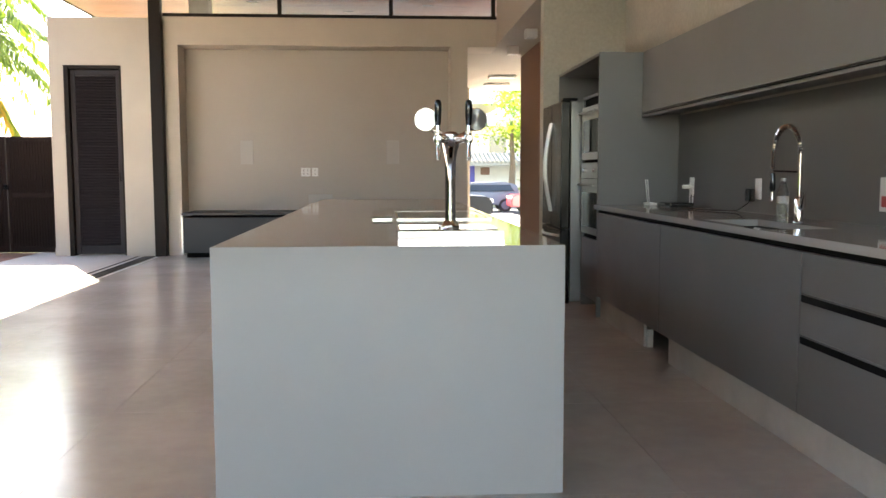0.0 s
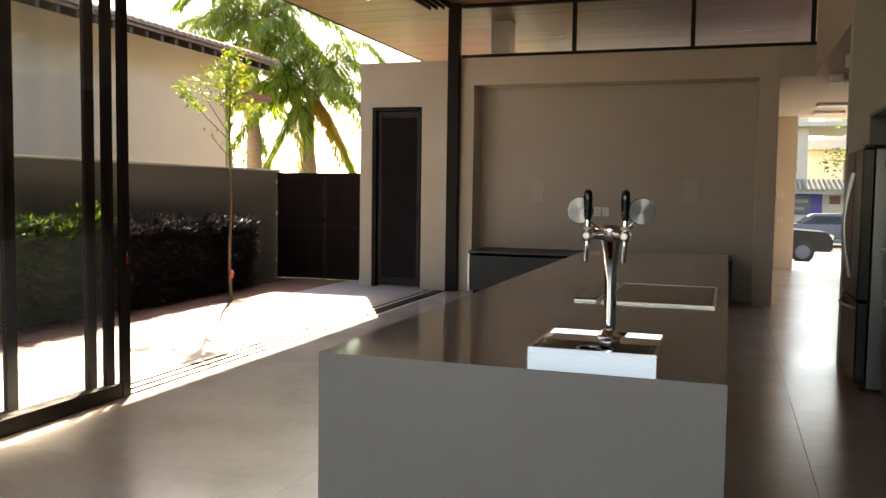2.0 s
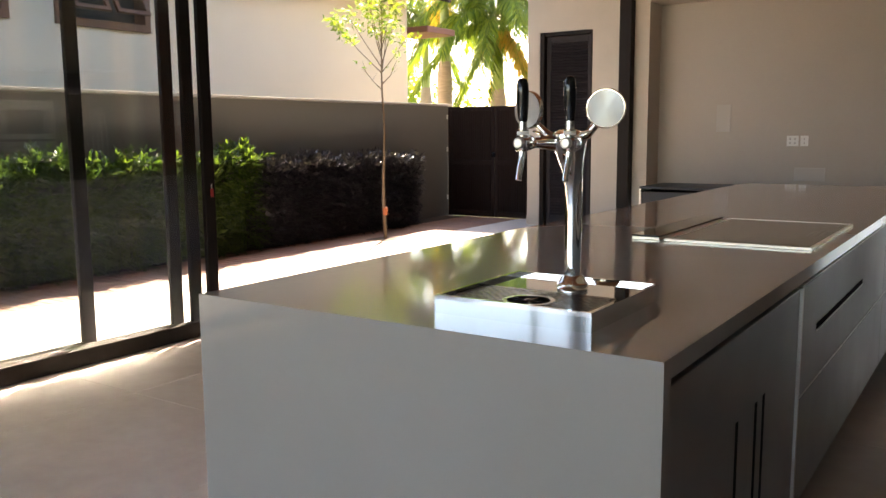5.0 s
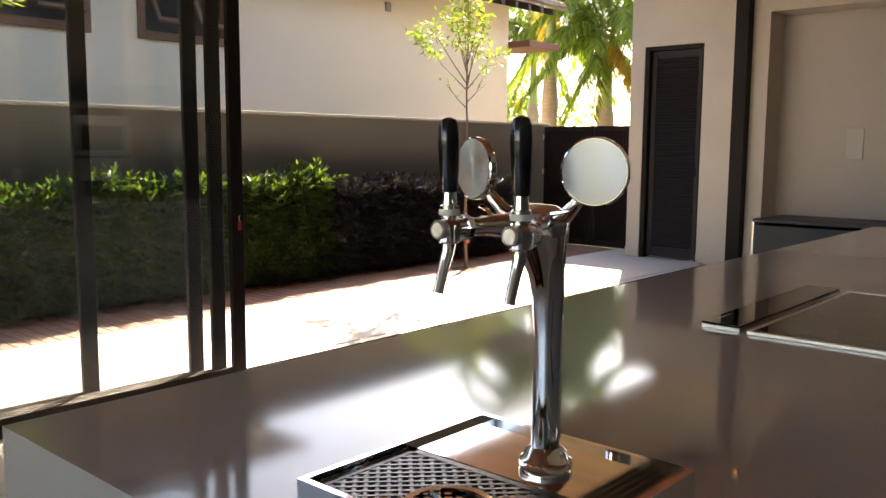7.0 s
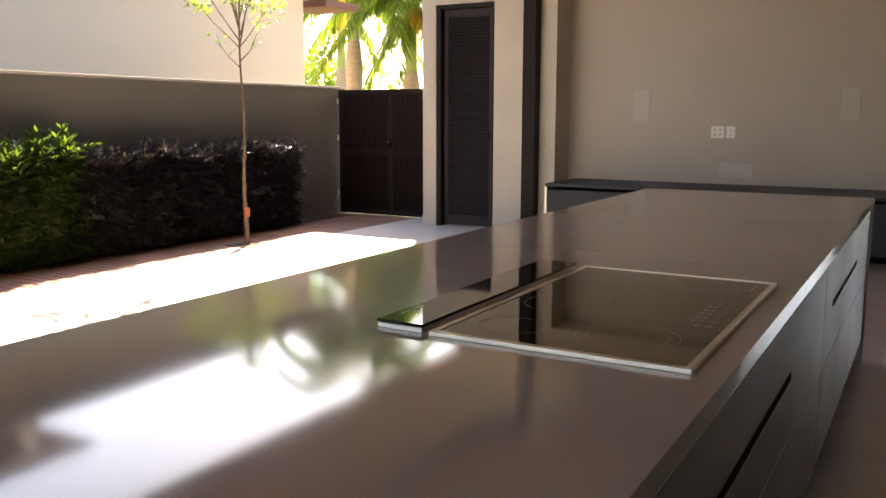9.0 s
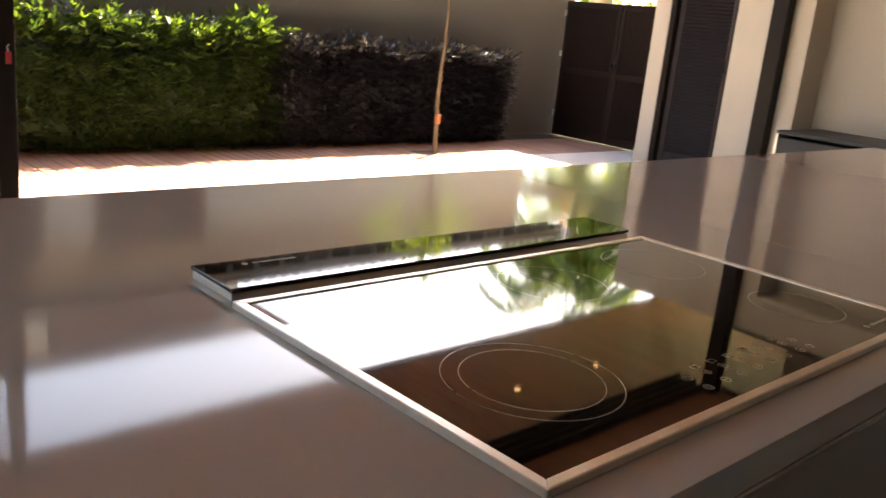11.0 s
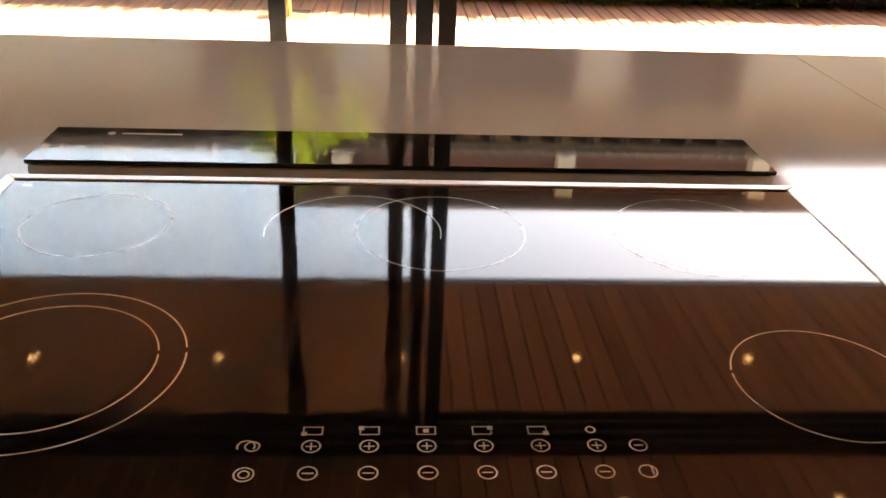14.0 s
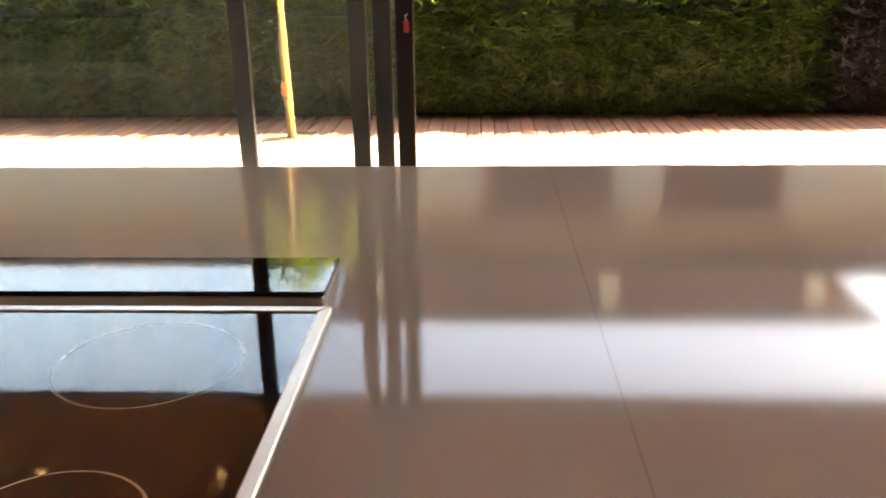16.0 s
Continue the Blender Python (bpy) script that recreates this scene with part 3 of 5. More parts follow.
def hedge(name, mat, y0, y1, top, bump_top, sprigs, size, label):
    """A loosely clipped hedge: a twiggy core and many feathered sprigs that turn outwards and up to an uneven top."""
    rng = random.Random(name + label)
    bm = bmesh.new()
    box(bm, -5.76, -5.58, y0 + 0.1, y1 - 0.1, -0.008, top - 0.24)
    for _ in range(int((y1 - y0) * 26)):
        x, y = rng.uniform(-5.6, -5.32), rng.uniform(y0 + 0.05, y1 - 0.05)
        tube(bm, [(x - 0.05, y, 0.0), (x + rng.uniform(-0.03, 0.05), y + rng.uniform(-0.1, 0.1), top * rng.uniform(0.5, 0.8))], [0.007, 0.003], 3, False)

    def sprig(p, d, length):
        """A stem with leaflets in pairs and one at its tip."""
        d = d.normalized()
        up = Vector((rng.uniform(-0.3, 0.3), rng.uniform(-0.3, 0.3), 1))
        side = d.cross(up).normalized()
        pairs = 4
        for k in range(pairs):
            q = p + d * length * (k + 0.6) / pairs - Vector((0, 0, 0.25 * length * (k / pairs) ** 2))
            for sgn in (-1, 1):
                leaf_quads(bm, q, d * 0.75 + side * sgn * rng.uniform(0.6, 0.9) + Vector((0, 0, rng.uniform(-0.35, 0.1))), up, size * rng.uniform(0.7, 1.15), size * rng.uniform(0.26, 0.36))
        leaf_quads(bm, p + d * length * 0.95 - Vector((0, 0, 0.2 * length)), d + Vector((0, 0, -0.3)), up, size, size * 0.32)

    for _ in range(sprigs):
        y = rng.uniform(y0, y1)
        edge = top + bump_top * (noise.noise(Vector((y * 1.7, 0, 3))) + 0.6 * noise.noise(Vector((y * 6, 1, 3))))
        near_end = 0.10 if y - y0 < 0.15 or y1 - y < 0.15 else 0.0
        if rng.random() < 0.66:
            z = edge * rng.random() ** 0.8
            bulge = 0.07 * noise.noise(Vector((y * 2.6, z * 2.6, 7))) - 0.10 * (z / edge) ** 4
            p = Vector((-5.38 + bulge - near_end + rng.uniform(-0.08, 0.02), y, z + 0.02))
            d = Vector((rng.uniform(0.35, 1.0), rng.uniform(-0.9, 0.9), rng.uniform(-0.5, 0.7)))
            sprig(p, d, size * rng.uniform(1.2, 2.0))
        else:
            p = Vector((rng.uniform(-5.74, -5.34) - near_end, y, edge + rng.uniform(-0.20, -0.02)))
            d = Vector((rng.uniform(-0.3, 0.7), rng.uniform(-0.8, 0.8), rng.uniform(0.3, 1.3)))
            sprig(p, d, size * rng.uniform(1.3, 2.6 + 5 * bump_top * rng.random()))
    me = bpy.data.meshes.new(name)
    bm.to_mesh(me)
    bm.free()
    me.materials.append(mat)
    return tagged(new(name, me), label, "hedge", kind="stuff")


hedge("hedge", LEAF_GREEN, -4.0, 9.85, 1.00, 0.15, 9500, 0.085, "leafy green hedge in front of the garden wall")
hedge("hedge", LEAF_PURPLE, 9.75, 13.0, 0.94, 0.08, 3900, 0.070, "dark purple leaved hedge in front of the garden wall")


def young_tree(x, y, height, turn, seed, label):
    """A straight thin leader with shoots leaving it at a fork and above, tufts of leaves at their ends."""
    rng = random.Random(seed)
    t = thing("young_tree", (x, y, 0), label, "tree")
    fork = height * 0.655
    pts = [Vector((x + 0.010 * math.sin(i * 0.9 + seed), y + 0.010 * math.cos(i * 1.3), height * i / 12)) for i in range(13)]
    part("trunk", tube(bmesh.new(), pts, [0.022 - 0.0016 * i for i in range(13)], 8), BARK, t, smooth=True)
    bm, lv = bmesh.new(), bmesh.new()

    def tuft(c, count, spread):
        for j in range(count):
            p = c + Vector((rng.gauss(0, spread), rng.gauss(0, spread), rng.gauss(0, spread * 0.75)))
            leaf_quads(lv, p, Vector((rng.uniform(-1, 1), rng.uniform(-1, 1), rng.uniform(-0.7, 0.6))), Vector((rng.uniform(-1, 1), rng.uniform(-1, 1), 1)), rng.uniform(0.055, 0.10), rng.uniform(0.020, 0.034))

    shoots = [(0.0, 0.00, 0.56, 0.58, 150), (0.25, 0.06, 0.42, 0.66, 80), (3.2, 0.02, 0.28, 0.38, 70), (1.6, 0.03, 0.32, 0.60, 80), (4.6, 0.05, 0.30, 0.56, 80), (2.6, 0.12, 0.24, 0.70, 70),
              (5.5, 0.15, 0.22, 0.74, 70), (0.8, 0.20, 0.20, 0.84, 80), (3.7, 0.28, 0.15, 0.90, 70), (2.0, 0.36, 0.10, 0.97, 60), (0.1, -0.20, 0.22, 0.06, 5), (2.9, -0.12, 0.16, 0.10, 4)]
    for az, low, reach, up, leaves in shoots:
        a = az + turn
        start = Vector((x, y, fork + low * (height - fork) if low >= 0 else fork + low))
        end = Vector((x + math.cos(a) * reach, y + math.sin(a) * reach, fork + (height - fork) * up))
        mid = start.lerp(end, 0.5) + Vector((rng.uniform(-0.02, 0.02), rng.uniform(-0.02, 0.02), -0.02))
        tube(bm, [start, mid, end], [0.0075, 0.005, 0.0015], 5)
        for q in range(4):
            s0 = mid.lerp(end, 0.1 + 0.22 * q)
            e2 = s0 + Vector((math.cos(a) * 0.08 + rng.gauss(0, 0.06), math.sin(a) * 0.08 + rng.gauss(0, 0.06), rng.uniform(0.04, 0.13)))
            tube(bm, [s0, e2], [0.003, 0.001], 4)
            tuft(e2, leaves // 6, 0.045)
        tuft(end, leaves - 4 * (leaves // 6), 0.06)
    tuft(Vector((x, y, height)), 70, 0.06)
    tuft(Vector((x, y, height - 0.16)), 60, 0.08)
    part("limb", bm, BARK, t, smooth=True)
    part("crown", lv, LEAF_TREE, t, "sparse small green leaves")
    part("tie", lathe(bmesh.new(), [(0.027, 0.30), (0.031, 0.32), (0.028, 0.34), (0.032, 0.36), (0.027, 0.39)], Matrix.Translation((x + 0.01, y, 0)), 10), ROPE, t, "orange tie round the trunk")
    part("root_hole", cube(x - 0.17, x + 0.17, y - 0.17, y + 0.17, -0.002, 0.004), SOIL, t)
    return t


young_tree(-4.74, 11.24, 3.06, 3.70, 3, "slender young tree with sparse green crown in the deck")
young_tree(-4.60, 5.72, 3.0, 1.2, 8, "slender young tree tied to a yellow stake")


bm = bmesh.new()
prof = []
for k in range(12):
    z = 0.24 * k
    prof += [(0.017, z), (0.0165, z + 0.10), (0.017, z + 0.215), (0.020, z + 0.228)]
lathe(bm, prof, Matrix.Translation((-4.55, 5.76, 0.0)) @ Matrix.Rotation(radians(1.5), 4, 'X'), 10)
solid("plant_stake", bm, BAMBOO, "yellow bamboo stake standing beside a young tree", "stake", smooth=True)


def palm(x, y, shaft_z, crown_z, frond, seed, dry, label):
    """A bulging grey trunk, a smooth green crownshaft and feather fronds that rise, arch over and hang."""
    rng = random.Random(seed)
    t = thing("palm_tree", (x, y, -0.06), label, "palm tree")
    h = shaft_z + 0.06
    tr = [(x, y, -0.06 + h * f) for f in (0, 0.25, 0.5, 0.7, 0.85, 0.96, 1.0)]
    part("trunk", tube(bmesh.new(), tr, [0.16, 0.155, 0.165, 0.185, 0.185, 0.155, 0.135], 16), PALM_TRUNK, t, smooth=True)
    sh = [(x, y, shaft_z + (crown_z - shaft_z) * f) for f in (0, 0.12, 0.5, 1.0)]
    part("crownshaft", tube(bmesh.new(), sh, [0.135, 0.13, 0.105, 0.06], 14), CROWNSHAFT, t, smooth=True)
    top = Vector((x, y, crown_z - 0.08))
    for k in range(30):
        az = k * 2.399 + rng.uniform(-0.25, 0.25)
        length = frond * rng.uniform(0.85, 1.12)
        old = k < dry
        rise = rng.uniform(-0.35, 0.1) if old else 0.45 + 1.5 * (k - dry) / (30 - dry) + rng.uniform(-0.15, 0.15)
        spread = 0.42 if old else 0.78 - 0.22 * rise / 2
        drop = 0.75 if old else 0.95
        bm = bmesh.new()
        spine = []
        for i in range(11):
            f = i / 10
            out = length * spread * (f + 0.25 * f * f)
            spine.append(top + Vector((math.cos(az) * out, math.sin(az) * out, length * (rise * f - (drop + 0.28 * rise) * f * f))))
        tube(bm, spine, [0.028 * (1 - 0.9 * i / 10) for i in range(11)], 4)
        for i in range(14, 118):
            f = i / 118
            j = min(9, int(f * 10))
            p = spine[j].lerp(spine[j + 1], f * 10 - j)
            along = (spine[j + 1] - spine[j]).normalized()
            s = Vector((-math.sin(az), math.cos(az), 0))
            for side in (-1, 1):
                d = s * side * rng.uniform(0.45, 0.8) + along * 0.55 + Vector((0, 0, rng.uniform(-1.05, -0.1)))
                leaf_quads(bm, p, d, Vector((0, 0, 1)), length * 0.27 * (1.1 - 0.55 * f) * rng.uniform(0.75, 1.2), 0.033)
        part("frond", bm, LEAF_DRY if old and k % 2 else LEAF_PALM, t)
    return t


palm(-9.60, 19.9, 2.93, 5.15, 2.8, 1, 2, "tall green palm tree behind the garden wall")
palm(-8.15, 19.9, 2.25, 3.70, 2.5, 2, 7, "palm tree with drooping green and orange fronds")
palm(-13.0, 24.0, 2.6, 4.4, 2.4, 5, 3, "distant green palm tree")

# neighbouring house
nh = thing("neighbour_house", (-10.5, 8, -0.06), "cream rendered house with clay tile roof and brown windows", "house")
WY = [(4.35, 5.75), (7.20, 8.56), (9.28, 10.52)]
edges = [-6.0] + [v for w in WY for v in w] + [16.5]
for a, b in zip(edges[0::2], edges[1::2]):
    part("wall", cube(-8.5, -8.2, a, b, -0.06, 4.14), HOUSE_CREAM, nh)
for a, b in WY:
    part("wall", cube(-8.5, -8.2, a, b, -0.06, 2.72), HOUSE_CREAM, nh)
    part("wall", cube(-8.5, -8.2, a, b, 3.44, 4.14), HOUSE_CREAM, nh)
part("wall", cube(-14.0, -8.5, 16.2, 16.5, -0.06, 4.25), HOUSE_CREAM, nh)
for a, b in WY:
    w = part("window", cube(-8.42, -8.40, a, b, 2.72, 3.44), WINDOW_DARK, nh)
    for y0, y1, z0, z1 in ((a - 0.07, a + 0.02, 2.65, 3.51), (b - 0.02, b + 0.07, 2.65, 3.51), (a + 0.02, b - 0.02, 2.65, 2.75), (a + 0.02, b - 0.02, 3.41, 3.51)):
        part("frame", cube(-8.39, -8.16, y0, y1, z0, z1, 0.006), WIN_BROWN, w)
    for c in (a + (b - a) * 0.27, a + (b - a) * 0.75):
        half = (b - a) * 0.2
        bm = bmesh.new()
        for v in (*box(bm, -0.02, 0.02, -half, -half + 0.05, -0.62, 0), *box(bm, -0.02, 0.02, half - 0.05, half, -0.62, 0), *box(bm, -0.02, 0.02, -half, half, -0.62, -0.57), *box(bm, -0.02, 0.02, -half, half, -0.05, 0)):
            v.co = Matrix.Rotation(radians(-28), 3, 'Y') @ v.co + Vector((-8.28, c, 3.40))
        s = part("sash", bm, WIN_BROWN, w)
# roof: eave along y, sloping up to the west, barrel tiles in rows
slope = math.tan(radians(18))
bm = bmesh.new()
vs = [bm.verts.new(p) for p in ((-7.35, -6.5, 3.87), (-7.35, 17.1, 3.87), (-13, 17.1, 3.87 + 5.65 * slope), (-13, -6.5, 3.87 + 5.65 * slope))]
bm.faces.new(vs)
vs2 = [bm.verts.new(v.co + Vector((0, 0, -0.05))) for v in vs]
bm.faces.new(vs2[::-1])
for i in range(4):
    bm.faces.new((vs[i], vs[(i + 1) % 4], vs2[(i + 1) % 4], vs2[i]))
roof = part("roof", bm, ROOF_TILE, nh)
tm = bmesh.new()
sides = 6
rings = []
for (r, lx) in ((0.086, 0.0), (0.074, 0.46)):
    rings.append([tm.verts.new((-lx * math.cos(radians(18)), r * math.cos(math.pi * k / sides), lx * math.sin(radians(18)) + r * 0.8 * math.sin(math.pi * k / sides))) for k in range(sides + 1)])
for k in range(sides):
    tm.faces.new((rings[0][k], rings[0][k + 1], rings[1][k + 1], rings[1][k]))
tm.faces.new(rings[0][::-1])
tile_me = mesh_of("roof_tile", tm, ROOF_TILE)
y = -0.5
while y < 17.1:
    for r in range(2):
        shared_piece("roof_tile", tile_me, roof, Matrix.Translation((-7.30 - r * 0.40, y, 3.875 + r * 0.40 * slope)))
    y += 0.178
y = -6.0
while y < 17.0:
    bm = bmesh.new()
    vv = box(bm, -8.45, -7.36, y, y + 0.075, 0, 0.15)
    for v in vv:
        tail = 0.05 if v.co.x > -8 and v.co.z < 0.07 else 0.0   # tails cut to a point
        v.co.z += 3.67 + (-7.42 - v.co.x) * slope + tail
    part("rafter", bm, RAFTER, nh)
    y += 0.366
part("vent", cube(-8.199, -8.17, 13.36, 13.47, 3.46, 3.60, 0.005), COPING, nh)
part("lower_eave", cube(-8.7, -7.75, 16.55, 17.5, 3.18, 3.30, 0.01), RED_TIMBER, nh, "red brown lower eave")
# upper storey set back behind the first roof
part("upper_wall", cube(-12.0, -9.3, 5.7, 11.6, 4.3, 5.12), RED_TIMBER, nh, "red brown timber upper storey")
for y in (5.7, 8.7, 11.38):
    part("pillar", cube(-9.29, -9.1, y, y + 0.24, 4.3, 5.12, 0.006), HOUSE_CREAM, nh)
bm = bmesh.new()
vs = [bm.verts.new(p) for p in ((-8.7, 5.1, 5.13), (-8.7, 12.3, 5.13), (-12.5, 12.3, 5.13), (-12.5, 5.1, 5.13), (-10.6, 7.0, 6.0), (-10.6, 10.4, 6.0))]
for f in ((0, 1, 5, 4), (1, 2, 5), (2, 3, 4, 5), (3, 0, 4), (3, 2, 1, 0)):
    bm.faces.new([vs[i] for i in f])
part("upper_roof", bm, ROOF_TILE, nh)

# distant buildings beyond the gate
fh = thing("far_house", (-7.0, 30, -1.0), "far white house with a brown gate post", "house")
part("wall", cube(-9.5, -6.8, 30, 34, -1.2, 3.4), FACADE, fh)
part("window", cube(-8.6, -7.8, 29.97, 30.02, 0.9, 2.1), WINDOW_DARK, fh)
part("roof", cube(-9.8, -6.6, 29.7, 34.3, 3.4, 3.6, 0.02), ROOF_TILE, fh)

# ---- island ----
x0, x1, y0, y1 = ISL
isl = thing("kitchen_island", ((x0 + x1) / 2, (y0 + y1) / 2, 0), "long grey kitchen island with drawers and waterfall end", "kitchen island")
part("side_panel", cube(x0 + 0.003, x0 + 0.04, y0 + 0.041, y1 - 0.041, 0.0, TOP - 0.041), QUARTZ, isl)
part("carcass", cube(x0 + 0.04, x1 - 0.06, y0 + 0.041, y1 - 0.041, 0.12, TOP - 0.041), BLACK_GAP, isl)
part("plinth", cube(x0 + 0.04, x1 - 0.12, y0 + 0.041, y1 - 0.041, 0.0, 0.119), LACQUER, isl)
cool = part("cooler_door", cube(x1 - 0.055, x1 - 0.012, y0 + 0.05, 5.66, 0.06, 0.835, 0.002), LACQUER, isl, "dark door with vertical ventilation slots")
# slots are black strips laid on the door for the shade inside them
for y in (4.98, 5.16, 5.24):
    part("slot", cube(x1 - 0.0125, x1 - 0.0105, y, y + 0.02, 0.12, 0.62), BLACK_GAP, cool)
part("divider_strip", cube(x1 - 0.055, x1 - 0.006, 5.672, 5.69, 0.06, 0.835), STEEL, isl)
for a, b in ((5.70, 7.70), (7.706, 9.69)):
    for z0, z1 in ((0.12, 0.475), (0.485, 0.835)):
        d = part("drawer", cube(x1 - 0.055, x1 - 0.012, a, b, z0, z1, 0.002), LACQUER, isl)
        part("grip_edge", cube(x1 - 0.054, x1 - 0.013, a, b, z1 + 0.001, z1 + 0.006), STEEL, d)
    # black strip on the drawer face stands for the slot's shade
    part("grip_slot_shade", cube(x1 - 0.0122, x1 - 0.0105, a + 0.25, a + 1.25, 0.655, 0.675), BLACK_GAP, isl)
    part("grip_lip", cube(x1 - 0.0122, x1 - 0.0085, a + 0.25, a + 1.25, 0.650, 0.654), STEEL, isl)
# worktop, mitred to both end panels
part("worktop", cube(x0, x1, y0, y1, TOP - 0.04, TOP), QUARTZ, isl, "grey quartz worktop")
part("worktop_joint", cube(x0 + 0.002, x1 - 0.002, 7.2092, 7.2108, TOP - 0.001, TOP + 0.0003), WARM_JOINT, isl, "thin dark joint in the worktop")
part("end_panel", cube(x0, x1, y0, y0 + 0.04, 0.0, TOP - 0.04), QUARTZ, isl, "grey quartz waterfall end")
part("end_panel", cube(x0, x1, y1 - 0.04, y1, 0.0, TOP - 0.04), QUARTZ, isl, "grey quartz waterfall end")

# ---- cooktop ----
kx0, kx1, ky0, ky1 = 0.588, 1.104, 6.058, 6.928
KZ = TOP + 0.010
ck = thing("cooktop", ((kx0 + kx1) / 2, (ky0 + ky1) / 2, TOP), "black ceramic glass cooktop with satin metal trim", "cooktop")
part("glass", cube(kx0 + 0.010, kx1 - 0.010, ky0 + 0.010, ky1 - 0.010, TOP, KZ - 0.002), CERAMIC, ck)


def trim(pts, name, parent, mat):
    """A mitred flat trim bar: outer and inner corner pairs."""
    bm = bmesh.new()
    lo = [bm.verts.new((x, y, TOP)) for x, y in pts]
    hi = [bm.verts.new((x, y, KZ)) for x, y in pts]
    bm.faces.new(hi)
    bm.faces.new(lo[::-1])
    for i in range(4):
        bm.faces.new((lo[i], lo[(i + 1) % 4], hi[(i + 1) % 4], hi[i]))
    bmesh.ops.bevel(bm, geom=bm.edges[:], offset=0.0012, segments=1, affect='EDGES')
    return part(name, bm, mat, parent)


w = 0.013
O = [(kx0, ky0), (kx1, ky0), (kx1, ky1), (kx0, ky1)]
I = [(kx0 + w, ky0 + w), (kx1 - w, ky0 + w), (kx1 - w, ky1 - w), (kx0 + w, ky1 - w)]
for i in range(4):
    j = (i + 1) % 4
    trim([O[i], O[j], I[j], I[i]], "trim", ck, FRAME_ALU)

PZ = KZ - 0.0018


def ring(cx, cy, r, a0=0.0, a1=360.0, width=0.0011, name="zone_ring", gap=0.0):
    """A printed circle line, with gaps across the front and back."""
    bm = bmesh.new()
    spans = [(a0, a1)] if not gap else [(100 + gap, 260 - gap), (-100 + gap, 100 - gap)]
    for s0, s1 in spans:
        n = max(8, int(abs(s1 - s0) / 4))
        prev = None
        for k in range(n + 1):
            a = radians(s0 + (s1 - s0) * k / n)
            pair = [bm.verts.new((cx + rr * math.cos(a), cy + rr * math.sin(a), PZ)) for rr in (r - width / 2, r + width / 2)]
            if prev:
                bm.faces.new((prev[0], prev[1], pair[1], pair[0]))
            prev = pair
    return part(name, bm, INK, ck)


ring(0.9406, 6.2215, 0.0998, gap=2)
ring(0.9403, 6.2215, 0.0796, gap=2)
ring(0.9621, 6.7932, 0.0690, gap=2)
ring(0.7060, 6.1885, 0.0690, gap=2)
ring(0.7160, 6.7768, 0.0865, gap=2)
ring(0.7170, 6.4342, 0.0850, 80, 280)
ring(0.7140, 6.5189, 0.0825, gap=2)

# printed touch symbols: pairs of plus and minus rings with a zone mark above
for i in range(6):
    cy = 6.421 + i * 0.0369
    ring(1.0325, cy, 0.0058, name="plus_mark")
    ring(1.0575, cy, 0.0058, name="minus_mark")
    bm = bmesh.new()
    box(bm, 1.0320, 1.0330, cy - 0.0035, cy + 0.0035, PZ - 0.001, PZ)
    box(bm, 1.0290, 1.0360, cy - 0.0005, cy + 0.0005, PZ - 0.001, PZ)
    box(bm, 1.0570, 1.0580, cy - 0.0035, cy + 0.0035, PZ - 0.001, PZ)
    part("symbol", bm, INK, ck)
    if i < 5:
        bm = bmesh.new()
        q = 0.0065
        for a in ((1.0130, 1.0137, cy - q, cy + q), (1.0206, 1.0213, cy - q, cy + q), (1.0130, 1.0213, cy - q, cy - q + 0.0008), (1.0130, 1.0213, cy + q - 0.0008, cy + q)):
            box(bm, *a, PZ - 0.001, PZ)
        dx, dy = [(0.0175, -0.0055), (0.012, -0.0055), (0.0148, 0.0), (0.012, 0.0055), (0.0175, 0.0055)][i]
        box(bm, 1.0025 + dx - 0.0018, 1.0025 + dx + 0.0018, cy + dy - 0.0018, cy + dy + 0.0018, PZ - 0.001, PZ)
        part("zone_mark", bm, INK, ck)
ring(1.0167, 6.6045, 0.003, name="timer_mark")
ring(1.0325, 6.384, 0.0045, name="dual_mark")
ring(1.0325, 6.380, 0.0055, 60, 300, name="dual_mark")
ring(1.0583, 6.3825, 0.006, name="power_mark")
ring(1.0583, 6.3825, 0.0032, name="power_mark")
ring(1.0325, 6.633, 0.0056, name="lock_mark")
ring(1.0573, 6.6330, 0.0056, name="lock_mark")
bm = bmesh.new()
box(bm, 1.0320, 1.0330, 6.630, 6.636, PZ - 0.001, PZ)
box(bm, 1.0530, 1.0600, 6.6355, 6.6365, PZ - 0.001, PZ)
part("symbol", bm, INK, ck)
# maker's mark as a disc and plain bars
lathe_m = Matrix.Translation((1.064, 6.800, PZ - 0.0008))
part("maker_mark", lathe(bmesh.new(), [(0.0045, 0.0), (0.0045, 0.0008)], lathe_m, 16), INK, ck)
bm = cube(1.0622, 1.0664, 6.812, 6.880, PZ - 0.001, PZ)
part("maker_mark", bm, INK, ck)
part("certificate_mark", cube(0.612, 0.618, 6.085, 6.094, PZ - 0.001, PZ), INK, ck)

# downdraft extractor bar beside the cooktop
hd = thing("downdraft_hood", (0.512, 6.492, TOP), "retracted downdraft extractor with black glass top", "extractor hood")
part("body", cube(0.458, 0.565, 6.070, 6.914, TOP, TOP + 0.010, 0.001), FRAME_ALU, hd)
part("seal", cube(0.461, 0.562, 6.073, 6.911, TOP + 0.010, TOP + 0.0125), BLACK_GAP, hd)
bm = cube(0.457, 0.566, 6.068, 6.916, TOP + 0.0125, TOP + 0.0175, 0.0008)
for v in bm.verts:
    v.co.z -= (v.co.x - 0.512) * 0.004
part("glass_top", bm, CERAMIC, hd)
